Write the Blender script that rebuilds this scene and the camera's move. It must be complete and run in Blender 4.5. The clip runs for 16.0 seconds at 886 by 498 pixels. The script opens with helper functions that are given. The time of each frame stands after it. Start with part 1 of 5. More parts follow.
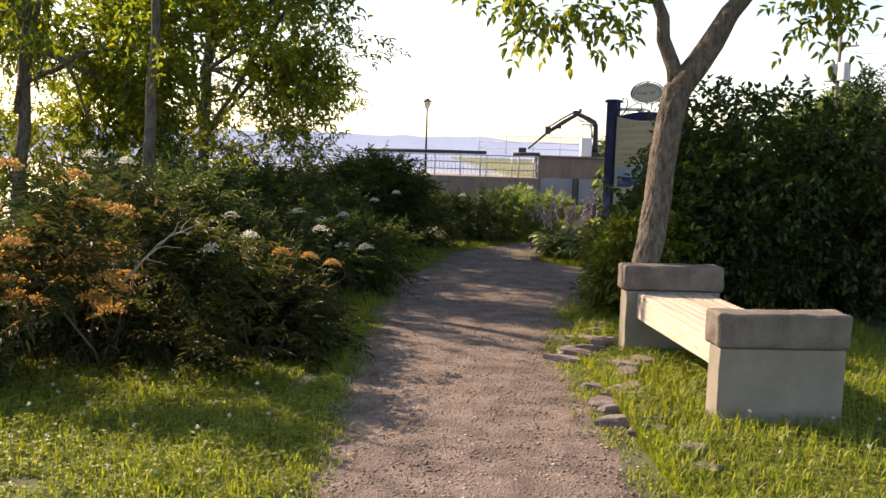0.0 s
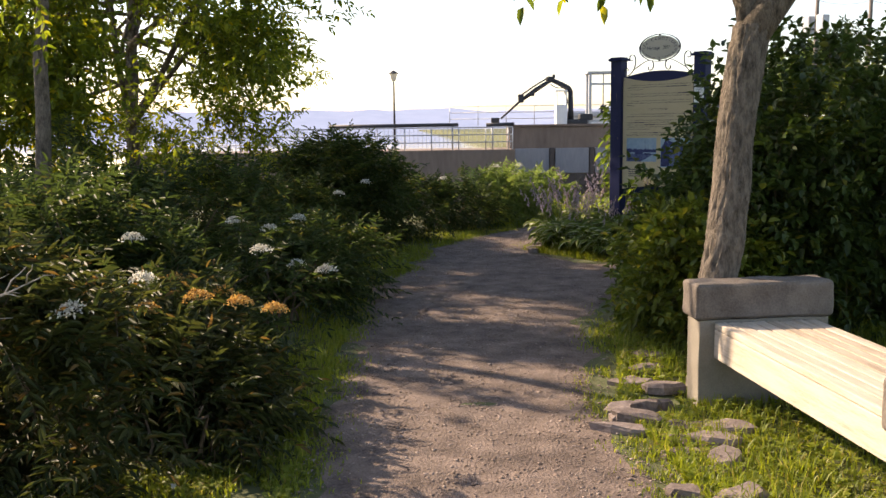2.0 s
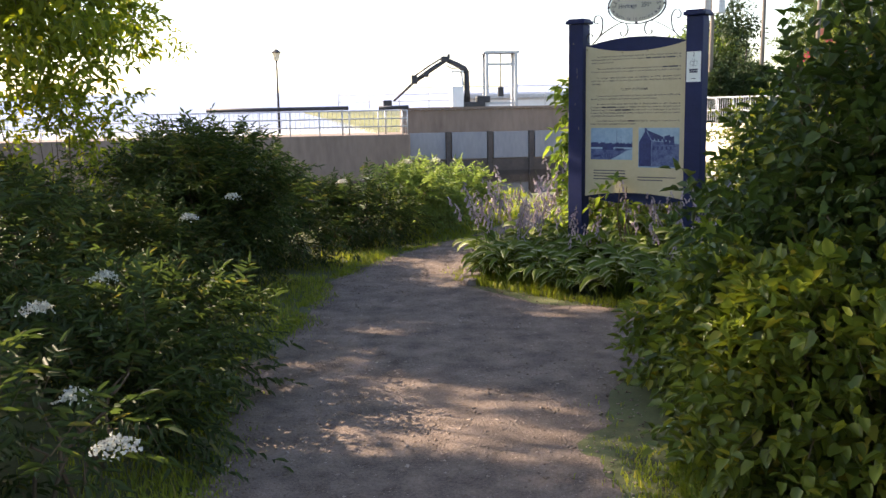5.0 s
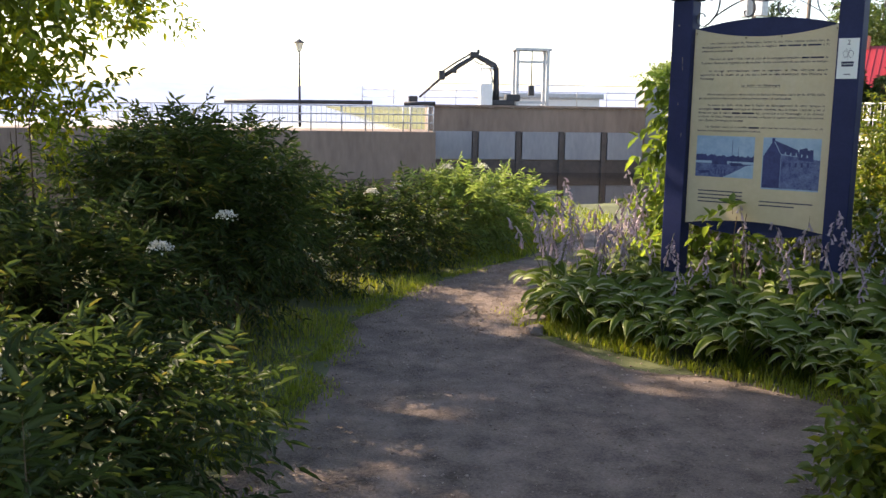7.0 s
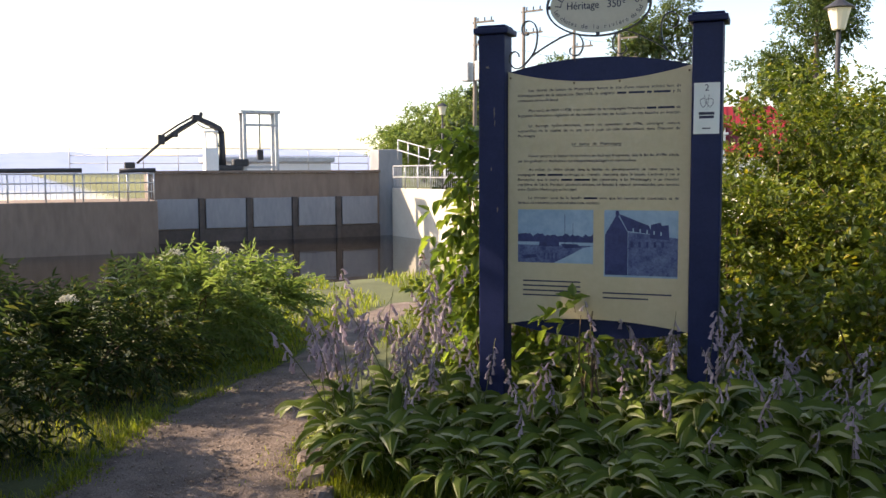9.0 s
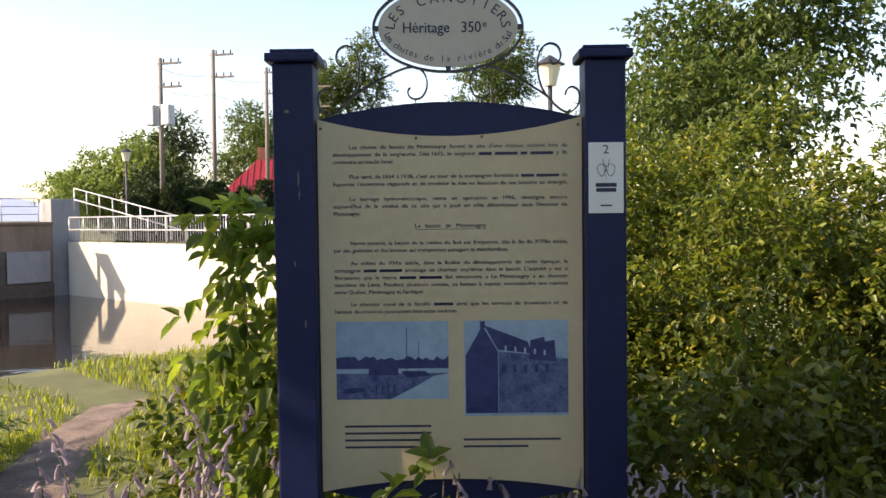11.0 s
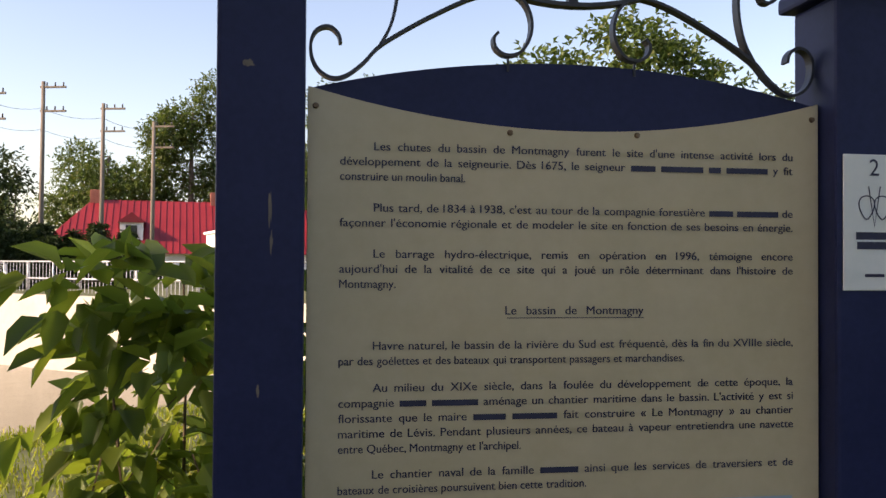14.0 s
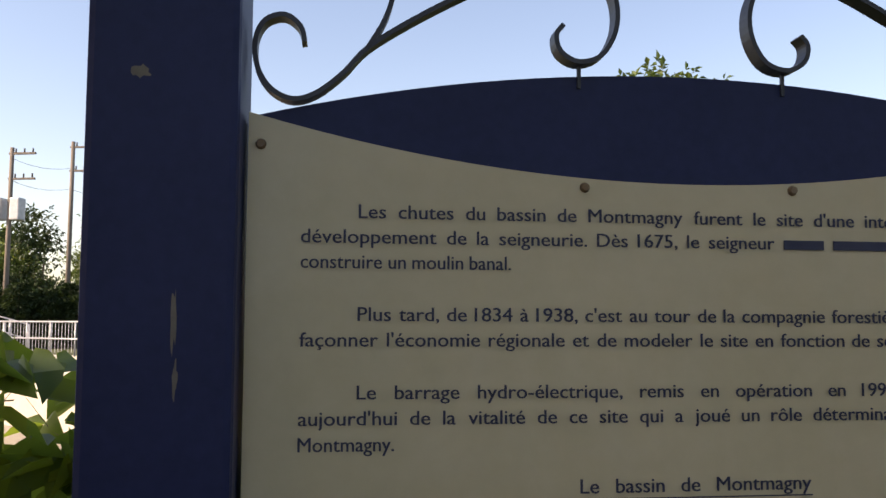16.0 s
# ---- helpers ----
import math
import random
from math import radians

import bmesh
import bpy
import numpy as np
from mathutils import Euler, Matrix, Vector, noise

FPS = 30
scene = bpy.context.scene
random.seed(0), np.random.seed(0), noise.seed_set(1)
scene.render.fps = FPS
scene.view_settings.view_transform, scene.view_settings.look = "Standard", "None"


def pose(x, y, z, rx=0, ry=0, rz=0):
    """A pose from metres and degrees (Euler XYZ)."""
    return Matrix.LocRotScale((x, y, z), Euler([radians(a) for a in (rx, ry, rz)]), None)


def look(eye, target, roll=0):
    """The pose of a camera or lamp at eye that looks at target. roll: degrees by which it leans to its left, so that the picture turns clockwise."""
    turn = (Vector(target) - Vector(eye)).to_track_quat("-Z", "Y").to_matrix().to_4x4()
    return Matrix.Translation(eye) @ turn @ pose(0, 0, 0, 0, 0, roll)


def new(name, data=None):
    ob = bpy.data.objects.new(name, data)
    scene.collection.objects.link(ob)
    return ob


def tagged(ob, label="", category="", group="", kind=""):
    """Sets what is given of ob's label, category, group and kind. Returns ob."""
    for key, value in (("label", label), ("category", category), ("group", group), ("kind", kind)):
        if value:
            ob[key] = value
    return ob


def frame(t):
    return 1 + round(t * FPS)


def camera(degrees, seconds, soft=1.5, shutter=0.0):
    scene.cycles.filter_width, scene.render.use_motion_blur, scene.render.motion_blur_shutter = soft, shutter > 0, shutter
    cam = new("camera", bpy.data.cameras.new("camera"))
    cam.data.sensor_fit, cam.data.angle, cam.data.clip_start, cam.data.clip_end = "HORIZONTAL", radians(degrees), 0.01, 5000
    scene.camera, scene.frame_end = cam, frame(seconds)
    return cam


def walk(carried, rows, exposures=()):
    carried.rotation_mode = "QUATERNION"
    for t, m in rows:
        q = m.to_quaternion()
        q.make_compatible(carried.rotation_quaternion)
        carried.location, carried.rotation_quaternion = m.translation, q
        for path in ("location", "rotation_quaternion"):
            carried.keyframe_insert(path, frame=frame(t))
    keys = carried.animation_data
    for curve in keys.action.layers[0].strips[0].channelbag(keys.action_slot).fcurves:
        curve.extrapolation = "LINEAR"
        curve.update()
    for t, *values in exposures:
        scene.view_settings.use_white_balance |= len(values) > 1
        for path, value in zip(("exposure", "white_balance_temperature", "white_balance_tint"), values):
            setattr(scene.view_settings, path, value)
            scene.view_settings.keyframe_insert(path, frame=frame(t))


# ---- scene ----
cam = camera(52.0, 16.0)
METRES, EYE, TILT, LEAN, TURN = 13.6, 1.5, 0.0, 0.0, 0.0
ROWS = [
    (0.0, -0.0019, -0.0029, -0.0014, 0.06, -5.83, -1.78),
    (0.5, -0.0029, 0.0403, 0.0009, -1.67, -6.23, 0.57),
    (1.0, -0.0043, 0.0815, 0.0034, -1.56, -6.85, -0.77),
    (1.5, -0.0082, 0.1199, 0.0041, -4.20, -7.40, 2.03),
    (2.0, -0.0094, 0.1567, 0.0032, -1.95, -7.53, 0.78),
    (2.5, -0.0113, 0.1948, 0.0036, -3.31, -8.48, 0.81),
    (3.0, -0.0103, 0.2341, 0.0055, -3.74, -7.77, 2.08),
    (3.5, -0.0091, 0.2736, 0.0073, -3.28, -7.57, -1.59),
    (4.0, -0.0092, 0.3128, 0.0083, -8.04, -9.29, 1.16),
    (6.5, -0.0122, 0.4927, 0.0041, -9.76, -7.65, 0.49),
    (7.0, -0.0107, 0.5286, 0.0053, -7.69, -8.86, -0.80),
    (7.5, -0.0089, 0.5646, 0.0065, -12.52, -7.76, 0.65),
    (8.0, -0.0046, 0.5997, 0.0065, -12.14, -7.20, 0.67),
    (8.5, -0.0008, 0.6354, 0.0065, -19.75, -5.54, -1.22),
    (9.0, 0.0066, 0.6693, 0.0079, -24.72, -4.86, 0.31),
    (9.5, 0.0132, 0.7030, 0.0108, -27.80, -4.95, -0.50),
    (10.0, 0.0187, 0.7355, 0.0150, -33.79, -4.75, 0.46),
    (12.5, 0.0657, 0.8610, 0.0241, -52.46, 0.55, 0.04),
    (13.0, 0.0733, 0.8790, 0.0233, -52.30, -2.73, 0.67),
    (13.5, 0.0888, 0.8951, 0.0233, -51.96, -0.69, 0.87),
    (14.0, 0.1002, 0.9106, 0.0244, -54.22, 1.06, -0.32),
    (14.5, 0.1098, 0.9230, 0.0270, -55.64, 1.54, 1.73),
    (15.0, 0.1244, 0.9297, 0.0282, -51.20, 3.57, -1.01),
    (15.5, 0.1351, 0.9343, 0.0294, -50.34, 3.91, -1.67),
    (16.0, 0.1389, 0.9389, 0.0313, -52.49, 4.63, -0.24),
]
walk(cam, [(t, pose(0, 0, EYE, TILT, LEAN, TURN) @ pose(METRES * x, METRES * y, METRES * z, 90 + pitch, roll, yaw)) for t, x, y, z, yaw, pitch, roll in ROWS], [(0.0, 1.02, 7300, 20), (2.0, 1.1, 7300, 20), (3.2, 1.2, 7200, 19), (3.6, 1.48, 7100, 19), (4.0, 1.62, 7000, 18), (6.5, 1.75, 7000, 18), (7.5, 1.45, 7000, 18), (9.0, 1.28, 7000, 18), (10.0, 1.28, 7000, 18), (12.5, 1.06, 7500, 25), (16.0, 0.9, 7500, 23)])

# ---- world, sun ----
SUN_AZ, SUN_EL = 55.0, 31.0  # degrees to the left of +y, and above the horizon
world = bpy.data.worlds.new("sky")
scene.world = world
world.use_nodes = True
wn = world.node_tree.nodes
sky = wn.new("ShaderNodeTexSky")
sky.sky_type = "NISHITA"
sky.sun_disc = False
sky.sun_elevation = radians(SUN_EL)
sky.sun_rotation = radians(-SUN_AZ)
sky.air_density, sky.dust_density, sky.ozone_density = 1.0, 1.0, 1.0
wn["Background"].inputs["Strength"].default_value = 0.14
world.node_tree.links.new(sky.outputs[0], wn["Background"].inputs["Color"])
sun = new("sun", bpy.data.lights.new("sun", "SUN"))
sun.data.energy, sun.data.angle, sun.data.color = 5.0, radians(0.6), (1.0, 0.86, 0.66)
to_sun = Vector((-math.sin(radians(SUN_AZ)) * math.cos(radians(SUN_EL)), math.cos(radians(SUN_AZ)) * math.cos(radians(SUN_EL)), math.sin(radians(SUN_EL))))
sun.matrix_world = look(to_sun * 50, (0, 0, 0))


# ---- materials ----
def mat(name, c1, c2=None, rough=0.8, scale=6.0, fine=60.0, bump=0.3, metal=0.0, spec=0.4, c3=None, dist=0.01, stretch=(1, 1, 1), island=0.0):
    """Two colours mixed by noise at two scales, with relief; c3: a rarer stain."""
    m = bpy.data.materials.new(name)
    m.use_nodes = True
    nt = m.node_tree
    b = nt.nodes["Principled BSDF"]
    b.inputs["Roughness"].default_value, b.inputs["Metallic"].default_value, b.inputs["Specular IOR Level"].default_value = rough, metal, spec
    tc = nt.nodes.new("ShaderNodeTexCoord")
    mp = nt.nodes.new("ShaderNodeMapping")
    mp.inputs["Scale"].default_value = stretch
    nt.links.new(tc.outputs["Object"], mp.inputs[0])

    def noise_node(s, detail):
        n = nt.nodes.new("ShaderNodeTexNoise")
        n.inputs["Scale"].default_value, n.inputs["Detail"].default_value, n.inputs["Roughness"].default_value = s, detail, 0.6
        nt.links.new(mp.outputs[0], n.inputs["Vector"])
        return n
    n1, n2 = noise_node(scale, 4), noise_node(fine, 3)
    add = nt.nodes.new("ShaderNodeMath")
    add.operation = "ADD"
    mul = nt.nodes.new("ShaderNodeMath")
    mul.operation = "MULTIPLY"
    mul.inputs[1].default_value = 0.6
    nt.links.new(n2.outputs[0], mul.inputs[0])
    nt.links.new(n1.outputs[0], add.inputs[0])
    nt.links.new(mul.outputs[0], add.inputs[1])
    last = add.outputs[0]
    if island:
        geo = nt.nodes.new("ShaderNodeNewGeometry")
        oi = nt.nodes.new("ShaderNodeObjectInfo")
        s1 = nt.nodes.new("ShaderNodeMath")
        s1.operation = "ADD"
        nt.links.new(geo.outputs["Random Per Island"], s1.inputs[0])
        nt.links.new(oi.outputs["Random"], s1.inputs[1])
        s2 = nt.nodes.new("ShaderNodeMath")
        s2.operation = "MULTIPLY_ADD"
        s2.inputs[1].default_value, s2.inputs[2].default_value = island, -island
        nt.links.new(s1.outputs[0], s2.inputs[0])
        s3 = nt.nodes.new("ShaderNodeMath")
        s3.operation = "ADD"
        nt.links.new(last, s3.inputs[0])
        nt.links.new(s2.outputs[0], s3.inputs[1])
        last = s3.outputs[0]
    ramp = nt.nodes.new("ShaderNodeValToRGB")
    e = ramp.color_ramp.elements
    e[0].position, e[0].color = 0.55, (*c1, 1)
    e[1].position, e[1].color = 1.0, (*(c2 or c1), 1)
    if c3:
        x = e.new(0.45)
        x.color = (*c3, 1)
    nt.links.new(last, ramp.inputs[0])
    nt.links.new(ramp.outputs[0], b.inputs["Base Color"])
    if bump:
        bp = nt.nodes.new("ShaderNodeBump")
        bp.inputs["Strength"].default_value, bp.inputs["Distance"].default_value = bump, dist
        nt.links.new(add.outputs[0], bp.inputs["Height"])
        nt.links.new(bp.outputs[0], b.inputs["Normal"])
    return m


def leaf_mat(name, c1, c2, c3=None, trans=0.4, rough=0.45, spec=0.35):
    """A leaf: each one its own shade between c1 and c2, rarely c3; light comes through it."""
    m = bpy.data.materials.new(name)
    m.use_nodes = True
    nt = m.node_tree
    b = nt.nodes["Principled BSDF"]
    b.inputs["Roughness"].default_value, b.inputs["Specular IOR Level"].default_value = rough, spec
    geo = nt.nodes.new("ShaderNodeNewGeometry")
    oi = nt.nodes.new("ShaderNodeObjectInfo")
    ad = nt.nodes.new("ShaderNodeMath")
    ad.operation = "ADD"
    fr = nt.nodes.new("ShaderNodeMath")
    fr.operation = "FRACT"
    nt.links.new(geo.outputs["Random Per Island"], ad.inputs[0])
    nt.links.new(oi.outputs["Random"], ad.inputs[1])
    nt.links.new(ad.outputs[0], fr.inputs[0])
    ramp = nt.nodes.new("ShaderNodeValToRGB")
    e = ramp.color_ramp.elements
    e[0].position, e[0].color = 0.0, (*c1, 1)
    e[1].position, e[1].color = 0.9, (*c2, 1)
    if c3:
        e.new(1.0).color = (*c3, 1)
    nt.links.new(fr.outputs[0], ramp.inputs[0])
    tc = nt.nodes.new("ShaderNodeTexCoord")
    no = nt.nodes.new("ShaderNodeTexNoise")
    no.inputs["Scale"].default_value = 3.0
    nt.links.new(tc.outputs["Object"], no.inputs["Vector"])
    hsv = nt.nodes.new("ShaderNodeHueSaturation")
    mr = nt.nodes.new("ShaderNodeMapRange")
    mr.inputs["To Min"].default_value, mr.inputs["To Max"].default_value = 0.65, 1.35
    nt.links.new(no.outputs[0], mr.inputs[0])
    nt.links.new(mr.outputs[0], hsv.inputs["Value"])
    nt.links.new(ramp.outputs[0], hsv.inputs["Color"])
    nt.links.new(hsv.outputs[0], b.inputs["Base Color"])
    tr = nt.nodes.new("ShaderNodeBsdfTranslucent")
    bright = nt.nodes.new("ShaderNodeHueSaturation")
    bright.inputs["Value"].default_value, bright.inputs["Saturation"].default_value = 1.7, 1.1
    bright.inputs["Hue"].default_value = 0.49
    nt.links.new(hsv.outputs[0], bright.inputs["Color"])
    nt.links.new(bright.outputs[0], tr.inputs["Color"])
    mx = nt.nodes.new("ShaderNodeMixShader")
    mx.inputs[0].default_value = trans
    nt.links.new(b.outputs[0], mx.inputs[1])
    nt.links.new(tr.outputs[0], mx.inputs[2])
    nt.links.new(mx.outputs[0], nt.nodes["Material Output"].inputs["Surface"])
    return m


def water_mat(name, colour, scale, strength, rough):
    m = bpy.data.materials.new(name)
    m.use_nodes = True
    nt = m.node_tree
    b = nt.nodes["Principled BSDF"]
    b.inputs["Base Color"].default_value, b.inputs["Roughness"].default_value, b.inputs["IOR"].default_value = (*colour, 1), rough, 1.33
    tc = nt.nodes.new("ShaderNodeTexCoord")
    n = nt.nodes.new("ShaderNodeTexNoise")
    n.inputs["Scale"].default_value, n.inputs["Detail"].default_value = scale, 3
    bp = nt.nodes.new("ShaderNodeBump")
    bp.inputs["Strength"].default_value, bp.inputs["Distance"].default_value = strength, 0.05
    nt.links.new(tc.outputs["Object"], n.inputs["Vector"])
    nt.links.new(n.outputs[0], bp.inputs["Height"])
    nt.links.new(bp.outputs[0], b.inputs["Normal"])
    return m


M = dict(
    soil=mat("soil_and_turf", (0.06, 0.066, 0.026), (0.105, 0.118, 0.045), rough=0.95, scale=2.0, fine=40, bump=0.8, c3=(0.05, 0.055, 0.02)),
    gravel=mat("gravel", (0.068, 0.049, 0.039), (0.25, 0.19, 0.155), rough=0.95, scale=4.0, fine=75, bump=1.0, dist=0.025, c3=(0.06, 0.042, 0.033)),
    pebble=mat("pebble", (0.17, 0.126, 0.1), (0.42, 0.34, 0.285), rough=0.9, scale=2, fine=80, bump=0.2, island=0.5),
    concrete=mat("concrete", (0.19, 0.168, 0.13), (0.275, 0.245, 0.2), rough=0.9, scale=4, fine=120, bump=0.5, dist=0.004, c3=(0.25, 0.22, 0.18)),
    cap=mat("cap_concrete", (0.085, 0.07, 0.058), (0.2, 0.17, 0.142), rough=0.95, scale=5, fine=90, bump=0.9, dist=0.008, c3=(0.16, 0.14, 0.12)),
    plank=mat("weathered_wood", (0.32, 0.25, 0.18), (0.58, 0.5, 0.4), rough=0.8, scale=4, fine=50, bump=0.6, dist=0.004, c3=(0.2, 0.15, 0.1), stretch=(9, 0.7, 9), island=0.25),
    stone=mat("edging_stone", (0.11, 0.085, 0.076), (0.25, 0.2, 0.178), rough=0.9, scale=7, fine=60, bump=0.8, island=0.3, c3=(0.14, 0.11, 0.1)),
    bark=mat("bark", (0.045, 0.036, 0.027), (0.21, 0.174, 0.135), rough=0.95, scale=11, fine=45, bump=1.0, dist=0.02, stretch=(2.6, 2.6, 0.9), c3=(0.02, 0.015, 0.011)),
    deadwood=mat("dead_wood", (0.3, 0.26, 0.22), (0.42, 0.37, 0.31), rough=0.9, bump=0.2),
    twig=mat("twig", (0.08, 0.055, 0.035), (0.14, 0.1, 0.06), rough=0.9, bump=0.2),
    stem=mat("green_stem", (0.07, 0.1, 0.03), (0.12, 0.12, 0.05), rough=0.7, bump=0.1),
    navy=mat("navy_paint", (0.008, 0.014, 0.06), (0.014, 0.022, 0.082), rough=0.5, scale=5, fine=70, bump=0.12, dist=0.002, spec=0.25, c3=(0.02, 0.024, 0.055)),
    iron=mat("black_iron", (0.012, 0.014, 0.022), (0.03, 0.034, 0.05), rough=0.45, scale=20, fine=90, bump=0.2, dist=0.002, spec=0.5),
    cream=mat("cream_panel", (0.5, 0.425, 0.27), (0.57, 0.49, 0.33), rough=0.38, scale=2, fine=30, bump=0.03, dist=0.001, c3=(0.44, 0.36, 0.22)),
    ovalcream=mat("oval_cream", (0.5, 0.475, 0.39), (0.56, 0.53, 0.45), rough=0.4, scale=3, fine=40, bump=0.03),
    ink=mat("navy_ink", (0.02, 0.024, 0.06), (0.032, 0.037, 0.08), rough=0.5, bump=0.0),
    photo_sky=mat("faded_photo_sky", (0.2, 0.33, 0.48), (0.33, 0.46, 0.58), rough=0.38, scale=4, fine=30, bump=0.0),
    photo_dark=mat("photo_ink", (0.012, 0.022, 0.1), (0.035, 0.052, 0.17), rough=0.4, scale=14, fine=70, bump=0.0),
    photo_mid=mat("photo_mid_ink", (0.02, 0.036, 0.14), (0.13, 0.18, 0.33), rough=0.4, scale=22, fine=120, bump=0.0),
    white=mat("white_plate", (0.72, 0.76, 0.74), (0.78, 0.8, 0.78), rough=0.4, bump=0.0),
    screw=mat("rusty_screw", (0.16, 0.11, 0.07), (0.25, 0.18, 0.12), rough=0.6, metal=0.6, bump=0.1),
    scuff=mat("bare_scuff", (0.12, 0.11, 0.1), (0.22, 0.19, 0.15), rough=0.9, bump=0.1),
    dam=mat("dam_concrete", (0.15, 0.11, 0.085), (0.25, 0.19, 0.15), rough=0.95, scale=0.6, fine=4, bump=0.4, dist=0.03, stretch=(1, 1, 0.25), c3=(0.14, 0.11, 0.09)),
    patch=mat("patched_concrete", (0.22, 0.225, 0.245), (0.31, 0.31, 0.315), rough=0.95, scale=0.8, fine=6, bump=0.3, dist=0.02, stretch=(1, 1, 0.3), c3=(0.3, 0.28, 0.26)),
    wetdark=mat("wet_concrete", (0.05, 0.04, 0.035), (0.1, 0.08, 0.07), rough=0.6, scale=1, fine=6, bump=0.3),
    pale=mat("pale_concrete", (0.5, 0.46, 0.38), (0.6, 0.56, 0.47), rough=0.95, scale=0.4, fine=4, bump=0.2, c3=(0.34, 0.29, 0.22)),
    galv=mat("galvanised_steel", (0.36, 0.37, 0.39), (0.48, 0.5, 0.52), rough=0.5, metal=0.5, bump=0.05),
    steel=mat("dark_steel", (0.02, 0.02, 0.022), (0.045, 0.045, 0.05), rough=0.55, bump=0.1),
    whitepaint=mat("white_paint", (0.74, 0.74, 0.72), (0.8, 0.8, 0.79), rough=0.6, bump=0.05),
    yellowpaint=mat("yellow_paint", (0.6, 0.38, 0.05), (0.7, 0.45, 0.08), rough=0.5, bump=0.05),
    redroof=mat("red_metal_roof", (0.2, 0.012, 0.018), (0.27, 0.022, 0.028), rough=0.45, scale=0.6, fine=8, bump=0.1),
    clap=mat("white_clapboard", (0.7, 0.69, 0.66), (0.78, 0.77, 0.75), rough=0.7, scale=1, fine=10, bump=0.1),
    pane=mat("window_glass", (0.02, 0.025, 0.03), (0.04, 0.045, 0.05), rough=0.08, bump=0.0, spec=0.6),
    pole=mat("grey_pole_wood", (0.13, 0.11, 0.09), (0.21, 0.18, 0.15), rough=0.9, scale=2, fine=20, bump=0.4, stretch=(3, 3, 0.3)),
    brickwall=mat("red_brick", (0.3, 0.1, 0.07), (0.4, 0.16, 0.11), rough=0.9, scale=1, fine=12, bump=0.2),
    water=water_mat("river_water", (0.014, 0.011, 0.008), 1.3, 0.12, 0.04),
    # pale blue stands for distance haze, painted into the base colour
    hill=mat("haze_tinted_hills", (0.3, 0.36, 0.5), (0.36, 0.42, 0.56), rough=1.0, scale=0.002, fine=0.02, bump=0.0, spec=0.0),
    lampglass=mat("frosted_lamp_glass", (0.75, 0.68, 0.5), (0.8, 0.72, 0.55), rough=0.3, bump=0.0),
    grass=leaf_mat("grass_blade", (0.115, 0.16, 0.022), (0.24, 0.275, 0.04), (0.34, 0.29, 0.09), trans=0.5, rough=0.5),
    ash=leaf_mat("ash_leaf", (0.08, 0.12, 0.018), (0.19, 0.23, 0.032), (0.36, 0.31, 0.03), trans=0.55),
    shrub=leaf_mat("shrub_leaf", (0.026, 0.05, 0.012), (0.055, 0.088, 0.018), (0.14, 0.15, 0.026), trans=0.3, rough=0.45),
    fern=leaf_mat("feathery_leaf", (0.028, 0.046, 0.014), (0.056, 0.084, 0.022), (0.13, 0.12, 0.03), trans=0.36, rough=0.55, spec=0.25),
    yel=leaf_mat("yellow_green_leaf", (0.062, 0.095, 0.015), (0.14, 0.17, 0.028), (0.27, 0.24, 0.035), trans=0.36, rough=0.35),
    # lighter copy of yel: sun on one shrub is put into the colour
    yel_lit=leaf_mat("sunlit_yellow_green_leaf", (0.1, 0.145, 0.02), (0.23, 0.27, 0.04), (0.36, 0.33, 0.05), trans=0.5, rough=0.4),
    rust=leaf_mat("rusty_plume", (0.26, 0.15, 0.05), (0.44, 0.3, 0.1), (0.56, 0.44, 0.18), trans=0.35, rough=0.8),
    fernlit=leaf_mat("rusty_feathery_leaf", (0.026, 0.04, 0.012), (0.06, 0.068, 0.018), (0.18, 0.11, 0.035), trans=0.35, rough=0.55, spec=0.25),
    bloom=leaf_mat("white_bloom", (0.42, 0.42, 0.36), (0.56, 0.55, 0.48), trans=0.3, rough=0.8),
    lilac=leaf_mat("lilac_bell", (0.29, 0.24, 0.29), (0.42, 0.36, 0.4), (0.52, 0.44, 0.45), trans=0.4, rough=0.7),
    sapleaf=leaf_mat("sapling_leaf", (0.08, 0.13, 0.025), (0.17, 0.23, 0.04), (0.2, 0.22, 0.04), trans=0.5, rough=0.4),
    hosta=leaf_mat("hosta_leaf", (0.075, 0.118, 0.02), (0.14, 0.19, 0.03), trans=0.4, rough=0.55, spec=0.2),
    margin=leaf_mat("hosta_margin", (0.24, 0.27, 0.12), (0.36, 0.38, 0.2), trans=0.35, rough=0.4),
    conifer=leaf_mat("conifer_leaf", (0.02, 0.04, 0.015), (0.04, 0.065, 0.02), trans=0.15, rough=0.6),
    fartree=leaf_mat("far_tree_leaf", (0.05, 0.085, 0.02), (0.09, 0.13, 0.035), (0.16, 0.17, 0.05), trans=0.35),
    willow=leaf_mat("willow_leaf", (0.1, 0.16, 0.04), (0.17, 0.22, 0.06), trans=0.4),
)


# ---- mesh helpers ----
def mesh_ob(name, verts, faces, m, parent=None, smooth=False, label=""):
    me = bpy.data.meshes.new(name)
    me.from_pydata([tuple(v) for v in verts], [], [tuple(f) for f in faces])
    if smooth:
        me.polygons.foreach_set("use_smooth", [True] * len(me.polygons))
    me.materials.append(m)
    ob = new(name, me)
    if parent:
        ob.parent = parent
    return tagged(ob, label)


